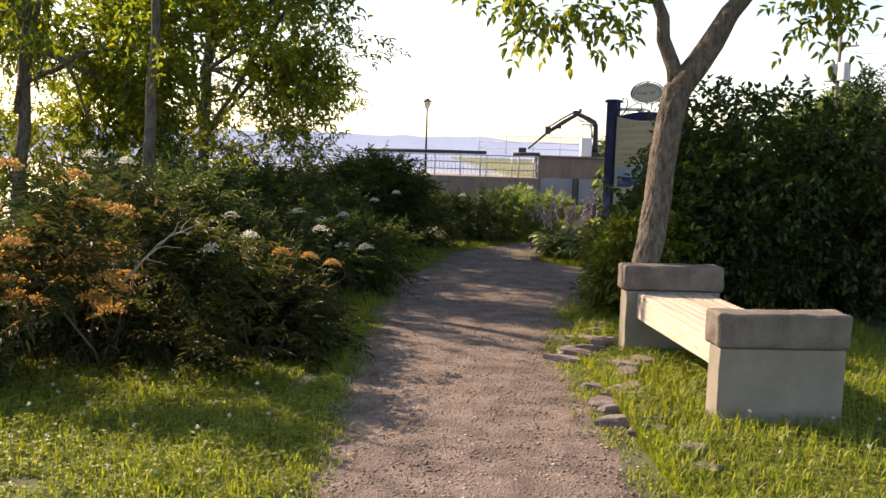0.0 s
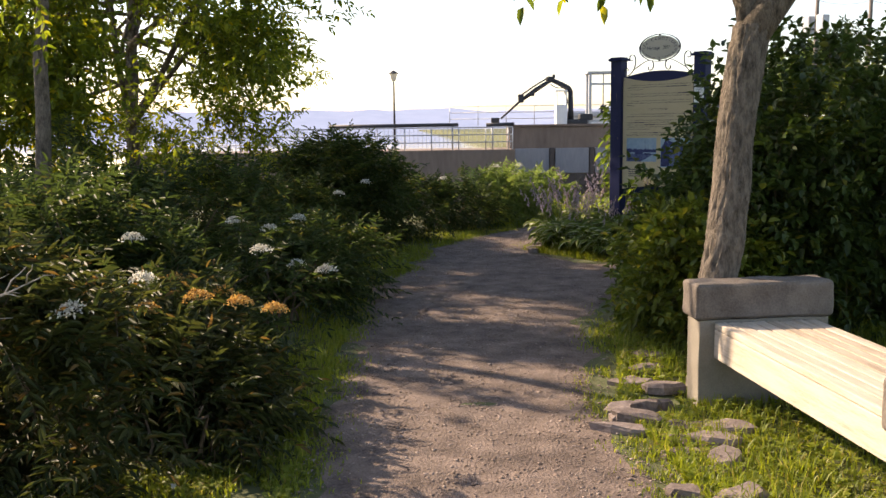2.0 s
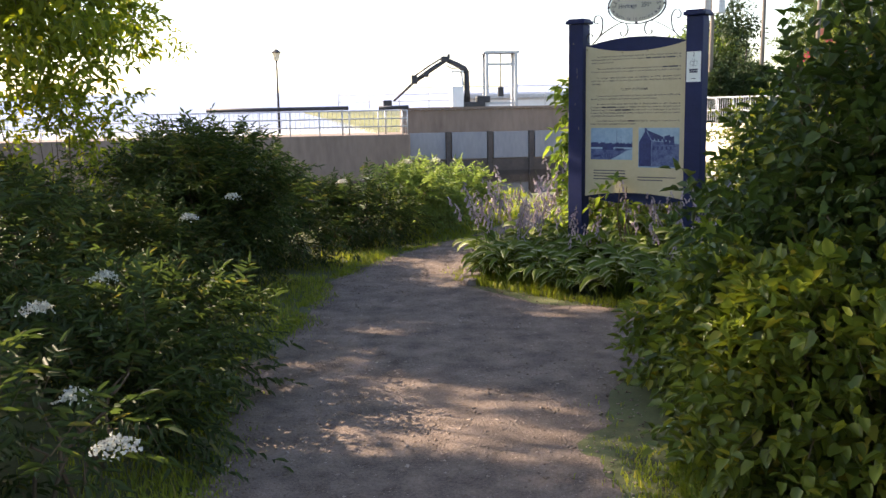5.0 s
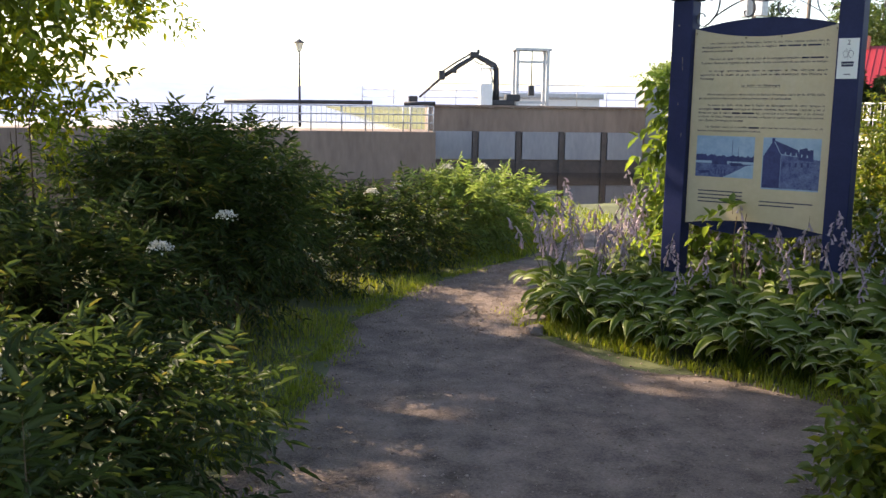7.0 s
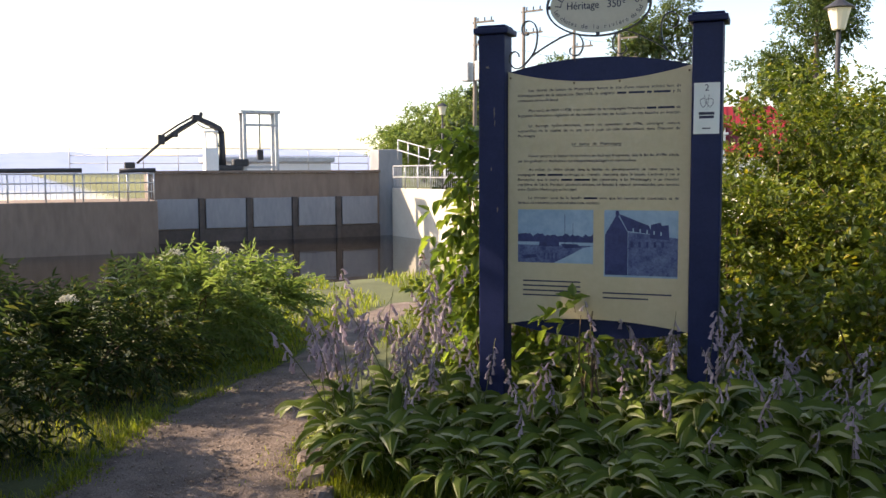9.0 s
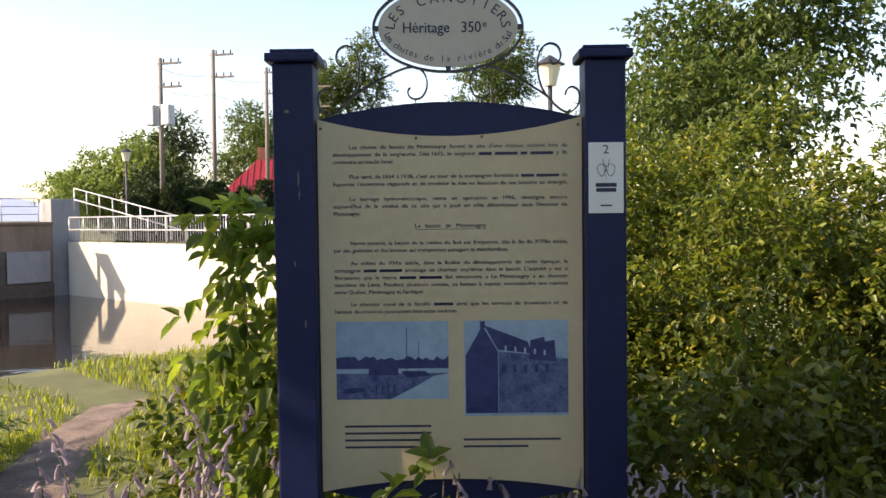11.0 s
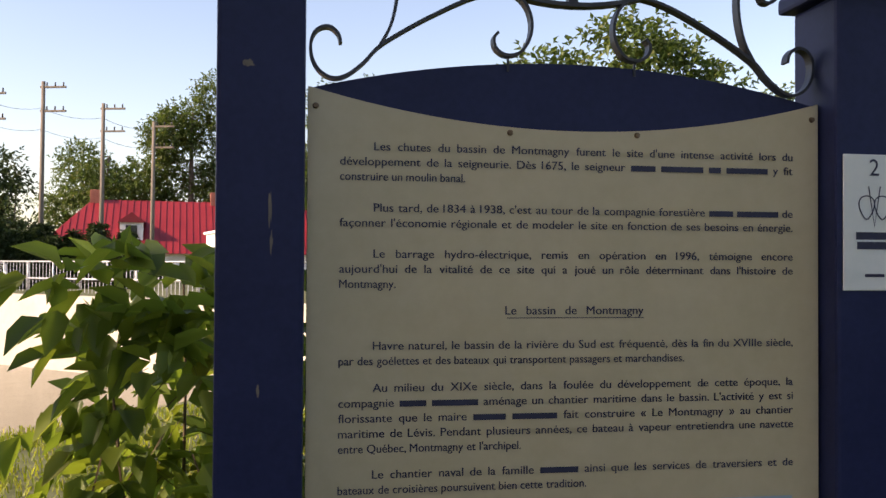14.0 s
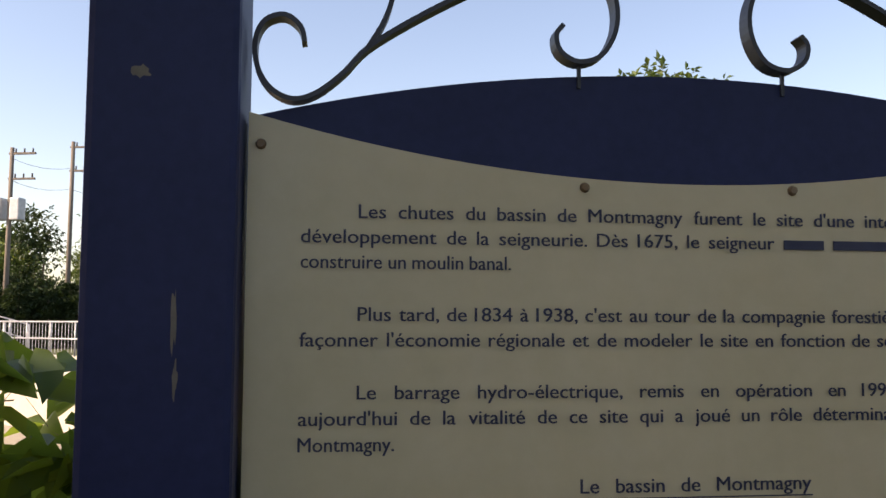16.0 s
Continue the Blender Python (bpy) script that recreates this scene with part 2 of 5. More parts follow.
def part(name, bm, m, parent, label="", smooth=False):
    me = bpy.data.meshes.new(name)
    bm.to_mesh(me)
    bm.free()
    if smooth:
        me.polygons.foreach_set("use_smooth", [True] * len(me.polygons))
    me.materials.append(m)
    ob = new(name, me)
    if parent:
        ob.parent = parent
    return tagged(ob, label)


def thing(name, label, category, at=None, group="", kind=""):
    ob = new(name)
    ob.empty_display_size = 0.1
    if at is not None:
        ob.matrix_world = at
    return tagged(ob, label, category, group, kind)


def box(x0, x1, y0, y1, z0, z1, bevel=0.0, seg=2, bm=None, rough=0.0):
    own = bm is None
    bm = bm or bmesh.new()
    r = bmesh.ops.create_cube(bm, size=1.0, matrix=Matrix.LocRotScale(((x0 + x1) / 2, (y0 + y1) / 2, (z0 + z1) / 2), None, (x1 - x0, y1 - y0, z1 - z0)))
    if bevel:
        es = list({e for v in r["verts"] for e in v.link_edges})
        bmesh.ops.bevel(bm, geom=es, offset=bevel, segments=seg, affect="EDGES", profile=0.6)
    if rough and own:
        bmesh.ops.subdivide_edges(bm, edges=bm.edges[:], cuts=7, use_grid_fill=True)
        for v in bm.verts:
            v.co += noise.noise_vector(v.co * 9) * rough
    return bm


def tube_geo(points, radii, seg=8, wobble=0.0, close=True):
    """Verts and faces of a tube along points."""
    pts = [Vector(p) for p in points]
    vs, fs = [], []
    side = None
    for i, p in enumerate(pts):
        t = (pts[min(i + 1, len(pts) - 1)] - pts[max(i - 1, 0)]).normalized()
        if side is None:
            side = t.orthogonal().normalized()
        side = (side - t * side.dot(t)).normalized()
        up = t.cross(side)
        for k in range(seg):
            a = 2 * math.pi * k / seg
            r = radii[i] * (1 + wobble * noise.noise(Vector((math.cos(a) * 2, math.sin(a) * 2, i * 0.6 + p.x * 3))))
            vs.append(p + side * (math.cos(a) * r) + up * (math.sin(a) * r))
    for i in range(len(pts) - 1):
        for k in range(seg):
            a, b = i * seg + k, i * seg + (k + 1) % seg
            fs.append((a, b, b + seg, a + seg))
    if close:
        fs.append(tuple(range(seg))[::-1])
        n = (len(pts) - 1) * seg
        fs.append(tuple(n + k for k in range(seg)))
    return vs, fs


def bark_trunk(points, radii, seg=84, rings=170, ridge=0.008):
    """A trunk with furrowed bark along points."""
    pts = [Vector(p) for p in points]
    vs, fs = [], []
    for i in range(rings + 1):
        u = i / rings * (len(pts) - 1)
        k = min(int(u), len(pts) - 2)
        p = pts[k].lerp(pts[k + 1], u - k)
        r = radii[k] + (radii[k + 1] - radii[k]) * (u - k)
        for j in range(seg):
            a = 2 * math.pi * j / seg
            c, s = math.cos(a), math.sin(a)
            q = Vector((c * 6.5, s * 6.5, p.z * 7.0))
            w = 1 - abs(noise.noise(q + Vector((0, 0, 9))) * 2.6) - 0.6 * max(0.0, noise.noise(q * 1.9)) + 0.35 * noise.noise(q * 4.1)
            d = r * (1 + 0.07 * noise.noise(Vector((c, s, p.z * 1.4)))) + ridge * w
            vs.append((p.x + c * d, p.y + s * d, p.z))
    for i in range(rings):
        for j in range(seg):
            a, b = i * seg + j, i * seg + (j + 1) % seg
            fs.append((a, b, b + seg, a + seg))
    return vs, fs


def join(*geos):
    vs, fs = [], []
    for v, f in geos:
        o = len(vs)
        vs += list(v)
        fs += [tuple(i + o for i in q) for q in f]
    return vs, fs


def tube(name, points, radii, m, parent=None, seg=8, wobble=0.0, label="", smooth=True):
    if not hasattr(radii, "__len__"):
        radii = [radii] * len(points)
    v, f = tube_geo(points, radii, seg, wobble)
    return mesh_ob(name, v, f, m, parent, smooth, label)


def bend(a, b, n=6, sag=(0, 0, 0), jitter=0.0, rng=random):
    """Points from a to b, bowed by sag in the middle."""
    a, b, s = Vector(a), Vector(b), Vector(sag)
    out = []
    for i in range(n + 1):
        t = i / n
        j = Vector([rng.uniform(-jitter, jitter) for _ in range(3)]) if 0 < i < n else Vector()
        out.append(a.lerp(b, t) + s * (4 * t * (1 - t)) + j)
    return out


def unit(a):
    return a / np.maximum(np.linalg.norm(a, axis=1, keepdims=True), 1e-9)


def leaves_geo(P, D, N, length, width, rng, fold=0.25, droop=0.25, simple=False):
    """Leaves at P along D with face normal N. length, width: arrays. Gives verts and faces."""
    n = len(P)
    D = unit(D)
    S = unit(np.cross(D, N))
    N = np.cross(S, D)
    length, width = np.broadcast_to(length, n)[:, None], np.broadcast_to(width, n)[:, None]
    tip = P + D * length - N * length * droop
    if simple:
        mid = P + D * length * 0.45
        V = np.stack([P, mid + S * width / 2 + N * width * fold, tip, mid - S * width / 2 + N * width * fold], 1)
        F = np.array([[0, 1, 2], [0, 2, 3]])
    else:
        q = P + D * length * 0.26 + N * width * fold
        r = P + D * length * 0.64 + N * (width * fold * 0.8 - length * droop * 0.3)
        V = np.stack([P, q + S * width * 0.46, r + S * width * 0.4, tip, r - S * width * 0.4, q - S * width * 0.46], 1)
        F = np.array([[0, 1, 2], [0, 2, 3], [0, 3, 4], [0, 4, 5]])
    k = V.shape[1]
    faces = (F[None] + (np.arange(n) * k)[:, None, None]).reshape(-1, 3)
    return V.reshape(-1, 3), faces


def np_mesh(name, V, F, m, parent=None, label=""):
    me = bpy.data.meshes.new(name)
    V, F = np.asarray(V, dtype=np.float32), np.asarray(F, dtype=np.int32)
    me.vertices.add(len(V))
    me.vertices.foreach_set("co", V.ravel())
    me.loops.add(F.size)
    me.loops.foreach_set("vertex_index", F.ravel())
    me.polygons.add(len(F))
    me.polygons.foreach_set("loop_start", np.arange(0, F.size, F.shape[1], dtype=np.int32))
    me.update(calc_edges=True)
    me.materials.append(m)
    ob = new(name, me)
    if parent:
        ob.parent = parent
    return tagged(ob, label)


def shoots(P, D, length, pairs, leaf, wide, rng, spread=0.9, droop=0.25, flat=0.0, simple=False, taper=0.5):
    """Shoots from P along D with pairs of leaves along each. flat: 1 keeps them in a level plane (fronds). Gives leaves and stems."""
    n = len(P)
    D = unit(D)
    length = np.broadcast_to(length, n)
    up = np.tile(np.array([0.0, 0.0, 1.0]), (n, 1))
    side = unit(np.cross(D, up + rng.normal(0, 0.25, (n, 3))))
    top = np.cross(side, D)
    Ps, Ds, Ns, Ls = [], [], [], []
    for i in range(pairs):
        t = (i + 0.7) / pairs
        for s in (-1, 1):
            c = P + D * (length * (t + rng.uniform(-0.04, 0.04, n)))[:, None]
            c[:, 2] -= length * droop * t * t
            a = rng.uniform(0, 2 * math.pi, n) * (1 - flat) + (0 if s > 0 else math.pi)
            out = side * np.cos(a)[:, None] + top * np.sin(a)[:, None]
            d = out * spread + D * 0.55 + rng.normal(0, 0.18, (n, 3))
            d[:, 2] -= droop * 0.6
            Ps.append(c), Ds.append(d)
            Ns.append(top * (0.4 + flat) + up * 0.6 + rng.normal(0, 0.25, (n, 3)))
            Ls.append(leaf * (1 - taper * abs(t - 0.45)) * rng.uniform(0.75, 1.2, n))
    Ps.append(P + D * length[:, None] - np.array([0, 0, 1]) * (length * droop)[:, None])
    Ds.append(D + rng.normal(0, 0.1, (n, 3)) - up * droop), Ns.append(top), Ls.append(leaf * rng.uniform(0.7, 1.1, n))
    L = np.concatenate(Ls)
    V, F = leaves_geo(np.concatenate(Ps), np.concatenate(Ds), np.concatenate(Ns), L, L * wide, rng, simple=simple)
    r = 0.0025
    tipp = P + D * length[:, None] - up * (length * droop)[:, None]
    SV = np.stack([P + side * r, P - side * r, tipp], 1).reshape(-1, 3)
    SF = np.arange(n * 3).reshape(-1, 3)
    return (V, F), (SV, SF)


SHAFT_WAY = to_sun.normalized()  # toward the sun: crown gaps run this way to let sun shafts through


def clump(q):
    """Uneven density of a crown: clumps and gaps drawn out along the sun's rays, for dappled light."""
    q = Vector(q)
    return noise.noise((q - SHAFT_WAY * (0.85 * q.dot(SHAFT_WAY))) * 1.7)


def sun_gap(P):
    """Where leaves are left out to let sun onto the bench, the start of the path and the shrub where it widens."""
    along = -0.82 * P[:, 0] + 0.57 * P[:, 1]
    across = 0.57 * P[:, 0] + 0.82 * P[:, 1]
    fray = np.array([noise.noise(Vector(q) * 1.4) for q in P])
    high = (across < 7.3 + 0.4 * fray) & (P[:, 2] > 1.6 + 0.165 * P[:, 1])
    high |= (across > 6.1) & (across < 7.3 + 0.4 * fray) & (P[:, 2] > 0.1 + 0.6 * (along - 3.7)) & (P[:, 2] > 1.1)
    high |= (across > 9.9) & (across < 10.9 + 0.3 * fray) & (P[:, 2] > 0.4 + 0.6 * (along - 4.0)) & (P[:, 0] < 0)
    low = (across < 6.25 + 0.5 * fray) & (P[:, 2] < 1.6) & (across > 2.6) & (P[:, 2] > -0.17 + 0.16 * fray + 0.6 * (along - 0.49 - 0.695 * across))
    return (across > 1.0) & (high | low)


def blob_points(blobs, n, rng, shell=0.55, low=0.05, rugged=0.25, holes=0.0):
    """Points in the outer shells of ellipsoids (x, y, z, rx, ry, rz), with the way outward; uneven, none within another's core."""
    blobs = np.array(blobs, dtype=float)
    w = (blobs[:, 3] * blobs[:, 4] + blobs[:, 3] * blobs[:, 5] + blobs[:, 4] * blobs[:, 5])
    idx = rng.choice(len(blobs), n * 3, p=w / w.sum())
    B = blobs[idx]
    d = unit(rng.normal(0, 1, (len(idx), 3)))
    lump = np.array([noise.noise(Vector(q * 2.1) + Vector(b[:3]) * 1.7) for q, b in zip(d, B)])
    r = (shell + (1 - shell) * rng.uniform(0, 1, len(idx)) ** 0.6) * (1 + rugged * lump)
    P = B[:, :3] + d * B[:, 3:] * r[:, None]
    keep = P[:, 2] > low
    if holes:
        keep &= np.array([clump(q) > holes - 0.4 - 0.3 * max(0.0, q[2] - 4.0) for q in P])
        keep &= ~sun_gap(P)
    for b in blobs:
        inside = (((P - b[:3]) / b[3:]) ** 2).sum(1) < (shell * 0.85) ** 2
        keep &= ~inside
    P, d = P[keep][:n], d[keep][:n]
    return P, unit(d / np.maximum(B[keep][:n, 3:], 0.05) * B[keep][:n, 3:].mean(1, keepdims=True))


def foliage(parent, blobs, n, m, seed, length=0.3, pairs=4, leaf=0.06, wide=0.5, up=0.5, flat=0.0, droop=0.25, shell=0.5, simple=False, rugged=0.3, spread=0.9, low=0.03, name="foliage", stems=True, holes=0.0):
    rng = np.random.default_rng(seed)
    P, O = blob_points(blobs, n, rng, shell=shell, low=low, rugged=rugged, holes=holes)
    D = O * 0.7 + rng.normal(0, 0.45, P.shape)
    D[:, 2] += up
    (V, F), (SV, SF) = shoots(P, D, length * rng.uniform(0.6, 1.3, len(P)), pairs, leaf, wide, rng, spread=spread, droop=droop, flat=flat, simple=simple)
    tagged(np_mesh(name, V, F, m, parent), kind="stuff")
    if stems:
        tagged(np_mesh("twig_growth", SV, SF, M["twig"], parent), kind="stuff")


def stems_under(parent, blobs, seed, per=6, r=0.012):
    """Branching stems from the ground up into each blob."""
    rng = random.Random(seed)
    geos = []
    for x, y, z, rx, ry, rz in blobs:
        for _ in range(per):
            bx, by = x + rng.uniform(-0.3, 0.3) * rx, y + rng.uniform(-0.3, 0.3) * ry
            tip = (x + rng.uniform(-0.7, 0.7) * rx, y + rng.uniform(-0.7, 0.7) * ry, z + rng.uniform(0.1, 0.75) * rz)
            pts = bend((bx, by, -0.03), tip, 5, (0, 0, 0.05), 0.04, rng)
            geos.append(tube_geo(pts, [r * (1 - 0.14 * i) for i in range(6)], 5))
    v, f = join(*geos)
    return tagged(mesh_ob("stem_growth", v, f, M["twig"], parent, True), kind="stuff")


# ---- ground, path, water, distance ----
def shore(x, y):
    """Height of the land: level by the path, a bank down to the basin and to the river."""
    edge = 21.5 + 0.09 * max(0, x - 2) ** 1.3 if x < 14 else 24.0 + (x - 14) * 0.2
    wall = 17.0 + (52 - min(y, 52)) * 0.07
    if x > wall + 0.9 and y > 20:
        return 0.6
    d = max(y - edge, -7.5 - x - 0.12 * (y - 5))
    s = min(1.0, max(0.0, (d + 0.4) / 3.2))
    return -3.4 * s * s * (3 - 2 * s)


def swell(x, y):
    return 0.02 * noise.noise(Vector((x * 0.9, y * 0.9, 0))) + 0.06 * max(0, min(1, (x - 1.9) / 1.5)) * max(0, min(1, (y - 11) / 1.5))


def steps(near, far, fine, grow):
    out, s = [0.0], fine
    while out[-1] < far:
        out.append(out[-1] + s)
        if out[-1] > near:
            s *= grow
    return out


gx = sorted({-a for a in steps(9, 3000, 0.5, 1.25)} | set(steps(20, 3000, 0.5, 1.25)))
gy = sorted({-a for a in steps(4, 3000, 0.5, 1.35)} | set(steps(26, 3000, 0.5, 1.22)))
gv = [(x, y, shore(x, y) + (swell(x, y) if abs(x) < 30 and y < 22 else 0)) for y in gy for x in gx]
w_ = len(gx)
gf = [(j * w_ + i, j * w_ + i + 1, (j + 1) * w_ + i + 1, (j + 1) * w_ + i) for j in range(len(gy) - 1) for i in range(w_ - 1)]
tagged(mesh_ob("ground", gv, gf, M["soil"], None, True), "grassy earth bank with turf sloping to the water", "ground", kind="structure")


def path_left(y):
    return float(np.interp(y, [-6, 4, 9, 11, 12, 13.75, 15.3, 16.7, 17.6, 19], [-0.7, -0.72, -0.72, -0.8, -0.35, 0.0, 0.8, 2.1, 2.7, 3.9]))


def path_right(y):
    return float(np.interp(y, [-6, 4, 5.4, 7, 8.7, 10.4, 11.2, 11.5, 12.4, 13.3, 14.0, 15.0, 16.3, 17.6, 19], [1.1, 1.04, 1.03, 0.98, 1.35, 1.85, 3.6, 3.2, 1.9, 1.4, 1.5, 2.0, 2.7, 3.4, 4.6]))


pv, pf = [], []
rows_y = np.arange(-5, 19.01, 0.12)
NX = 26
for y in rows_y:
    wob = 0.05 * noise.noise(Vector((0, y * 0.9, 5)))
    wob2 = 0.05 * noise.noise(Vector((9, y * 0.9, 5)))
    a, b = path_left(y) + wob, path_right(y) + wob2
    for i in range(NX + 1):
        x = a + (b - a) * i / NX
        e = min(i, NX - i) / NX
        z = swell(x, y) + 0.022 * min(1, e * 7) - 0.012 + 0.007 * noise.noise(Vector((x * 5, y * 5, 0))) + 0.012 * noise.noise(Vector((x * 1.3, y * 1.3, 3)))
        pv.append((x, y, z))
for j in range(len(rows_y) - 1):
    for i in range(NX):
        k = j * (NX + 1) + i
        pf.append((k, k + 1, k + NX + 2, k + NX + 1))
path_ob = tagged(mesh_ob("path", pv, pf, M["gravel"], None, True), "trodden brown gravel footpath between shrubs", "path", kind="structure")

wv = [(-3000, -3000, -1.6), (3000, -3000, -1.6), (3000, 3000, -1.6), (-3000, 3000, -1.6)]
tagged(mesh_ob("water", wv, [(0, 1, 2, 3)], M["water"]), "dark rippled river water below the dam", "water", kind="structure")

# Far hills; their haze is only in the material's colour.
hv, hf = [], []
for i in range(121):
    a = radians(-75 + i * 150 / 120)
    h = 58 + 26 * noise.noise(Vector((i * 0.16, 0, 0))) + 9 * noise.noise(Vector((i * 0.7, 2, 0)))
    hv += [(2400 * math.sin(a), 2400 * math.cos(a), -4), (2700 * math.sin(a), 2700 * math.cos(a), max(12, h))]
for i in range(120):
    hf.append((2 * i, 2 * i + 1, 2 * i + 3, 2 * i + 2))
tagged(mesh_ob("backdrop", hv, hf, M["hill"], None, True), "far-shore hills with blue haze put into their colour", "hills", kind="structure")


# ---- the bench ----
def bench(at):
    t = thing("bench", "concrete bench with weathered wooden plank seat beside path", "bench", at)
    for y0, dz in ((0.0, 0.01), (1.93, 0.05)):
        s = part("end_support", box(0, 0.75, y0, y0 + 0.17, -0.05, 0.43 + dz, 0.008, 2, rough=0.004), M["concrete"], t, "pale concrete end block")
        part("cap", box(-0.025, 0.77, y0 - 0.02, y0 + 0.2, 0.434 + dz, 0.635 + dz, 0.03, 3, rough=0.01), M["cap"], s, "rough dark aggregate cap")
    part("front_beam", box(0.085, 0.145, 0.172, 1.928, 0.27, 0.43, 0.006), M["plank"], t, "bleached front board")
    part("back_beam", box(0.60, 0.66, 0.172, 1.928, 0.27, 0.41, 0.006), M["plank"], t)
    for i in range(8):
        x = 0.085 + i * 0.0735
        part("plank", box(x, x + 0.064, 0.174 + 0.01 * (i % 2), 1.926 - 0.008 * (i % 3), 0.434, 0.468, 0.006), M["plank"], t)
    return t


bench(pose(1.58, 5.05, 0, 0, 0, 4.4))


# ---- the sign ----
SIGN = pose(2.868, 13.176, 0, 0, 0, -44.9)
PW, PB, PT = 0.97, 0.765, 2.146  # panel: width, lower and upper corner heights


def arc_plate(name, outline_low, outline_high, y0, y1, m, parent, label="", n=28, w=PW):
    """A plate between two curves z(x), from y0 to y1."""
    vs, fs = [], []
    for i in range(n + 1):
        x = -w / 2 + w * i / n
        u = 1 - (2 * i / n - 1) ** 2
        for y in (y0, y1):
            vs += [(x, y, outline_low(u)), (x, y, outline_high(u))]
    for i in range(n):
        k = i * 4
        fs += [(k, k + 4, k + 5, k + 1), (k + 2, k + 3, k + 7, k + 6), (k + 1, k + 5, k + 7, k + 3), (k, k + 2, k + 6, k + 4)]
    fs += [(0, 1, 3, 2), (n * 4, n * 4 + 2, n * 4 + 3, n * 4 + 1)]
    return mesh_ob(name, vs, fs, m, parent, False, label)


font_cache = {}


def word_geo(s, size):
    """Flat mesh of a word in the built-in font: verts, faces, advance."""
    key = (s, size)
    if key not in font_cache:
        cu = bpy.data.curves.new("word", "FONT")
        cu.body, cu.size, cu.offset, cu.resolution_u = s, 1.0, 0.0, 3
        ob = bpy.data.objects.new("word", cu)
        scene.collection.objects.link(ob)
        me = bpy.data.meshes.new_from_object(ob.evaluated_get(bpy.context.evaluated_depsgraph_get()))
        v = [(p.co[0] * size, p.co[1] * size) for p in me.vertices]
        f = [tuple(p.vertices) for p in me.polygons]
        bpy.data.objects.remove(ob)
        bpy.data.curves.remove(cu)
        bpy.data.meshes.remove(me)
        xs = [p[0] for p in v] or [0, size * 0.3]
        x0 = min(xs)
        font_cache[key] = ([(a - x0, b) for a, b in v], f, max(xs) - x0)
    return font_cache[key]


def text_line(words, x0, x1, z, size, parent, y, justify=True, squeeze=0.92):
    """One line of flat printed words; a word of #s becomes a plain bar."""
    geos, widths = [], []
    for w in words:
        if w.startswith("#"):
            L = size * 0.5 * len(w)
            geos.append(([(0, 0), (L, 0), (L, size * 0.5), (0, size * 0.5)], [(0, 1, 2, 3)]))
            widths.append(L)
        else:
            v, f, a = word_geo(w, size)
            geos.append(([(p * squeeze, q) for p, q in v], f))
            widths.append(a * squeeze)
    gap = size * 0.34
    if justify and len(words) > 1:
        k = min(1.12, max(0.7, (x1 - x0 - gap * (len(words) - 1)) / sum(widths)))
        geos = [([(p * k, q) for p, q in v], f) for v, f in geos]
        widths = [a * k for a in widths]
        gap = (x1 - x0 - sum(widths)) / (len(words) - 1)
    x = x0
    for (v, f), a in zip(geos, widths):
        wide = [(x + p + 0.022 * size, y - 0.0004, z + q) for p, q in v]  # printed twice, a hair apart, for a heavier stroke
        mesh_ob("word", [(x + p, y, z + q) for p, q in v] + wide, f + [tuple(i + len(v) for i in g) for g in f], M["ink"], parent)
        x += a + gap
    return x - gap


def curved_text(s, rx, rz, cz, size, a_mid, a_span, parent, y, inward):
    """Letters along an ellipse round (0, cz)."""
    n = len(s)
    for i, ch in enumerate(s):
        if ch == " ":
            continue
        u = (i / (n - 1) - 0.5) * a_span
        a = radians(a_mid + (-u if not inward else u))
        cx, cy = rx * math.cos(a), rz * math.sin(a)
        tx, tz = -rx * math.sin(a), rz * math.cos(a)
        if not inward:
            tx, tz = -tx, -tz
        L = math.hypot(tx, tz)
        tx, tz = tx / L, tz / L
        v, f, w = word_geo(ch, size)
        vs = [(cx + tx * (p - w / 2) - tz * q, y, cz + cy + tz * (p - w / 2) + tx * q) for p, q in v]
        mesh_ob("letter", vs, f, M["ink"], parent)


def ribbon(name, pts, w, th, m, parent):
    """A flat iron bar bent along points in the xz plane, w deep in y."""
    vs, fs = [], []
    n = len(pts)
    for i, (x, z) in enumerate(pts):
        a, b = pts[max(0, i - 1)], pts[min(n - 1, i + 1)]
        tx, tz = b[0] - a[0], b[1] - a[1]
        L = math.hypot(tx, tz) or 1
        nx, nz = -tz / L * th / 2, tx / L * th / 2
        vs += [(x + nx, -w / 2, z + nz), (x - nx, -w / 2, z - nz), (x - nx, w / 2, z - nz), (x + nx, w / 2, z + nz)]
    for i in range(n - 1):
        for k in range(4):
            fs.append((i * 4 + k, i * 4 + (k + 1) % 4, i * 4 + 4 + (k + 1) % 4, i * 4 + 4 + k))
    fs += [(0, 1, 2, 3), (n * 4 - 1, n * 4 - 2, n * 4 - 3, n * 4 - 4)]
    return mesh_ob(name, vs, fs, m, parent)


def spiral(cx, cz, r0, r1, a0, a1, n=22):
    return [(cx + (r0 + (r1 - r0) * i / n) * math.cos(radians(a0 + (a1 - a0) * i / n)), cz + (r0 + (r1 - r0) * i / n) * math.sin(radians(a0 + (a1 - a0) * i / n))) for i in range(n + 1)]


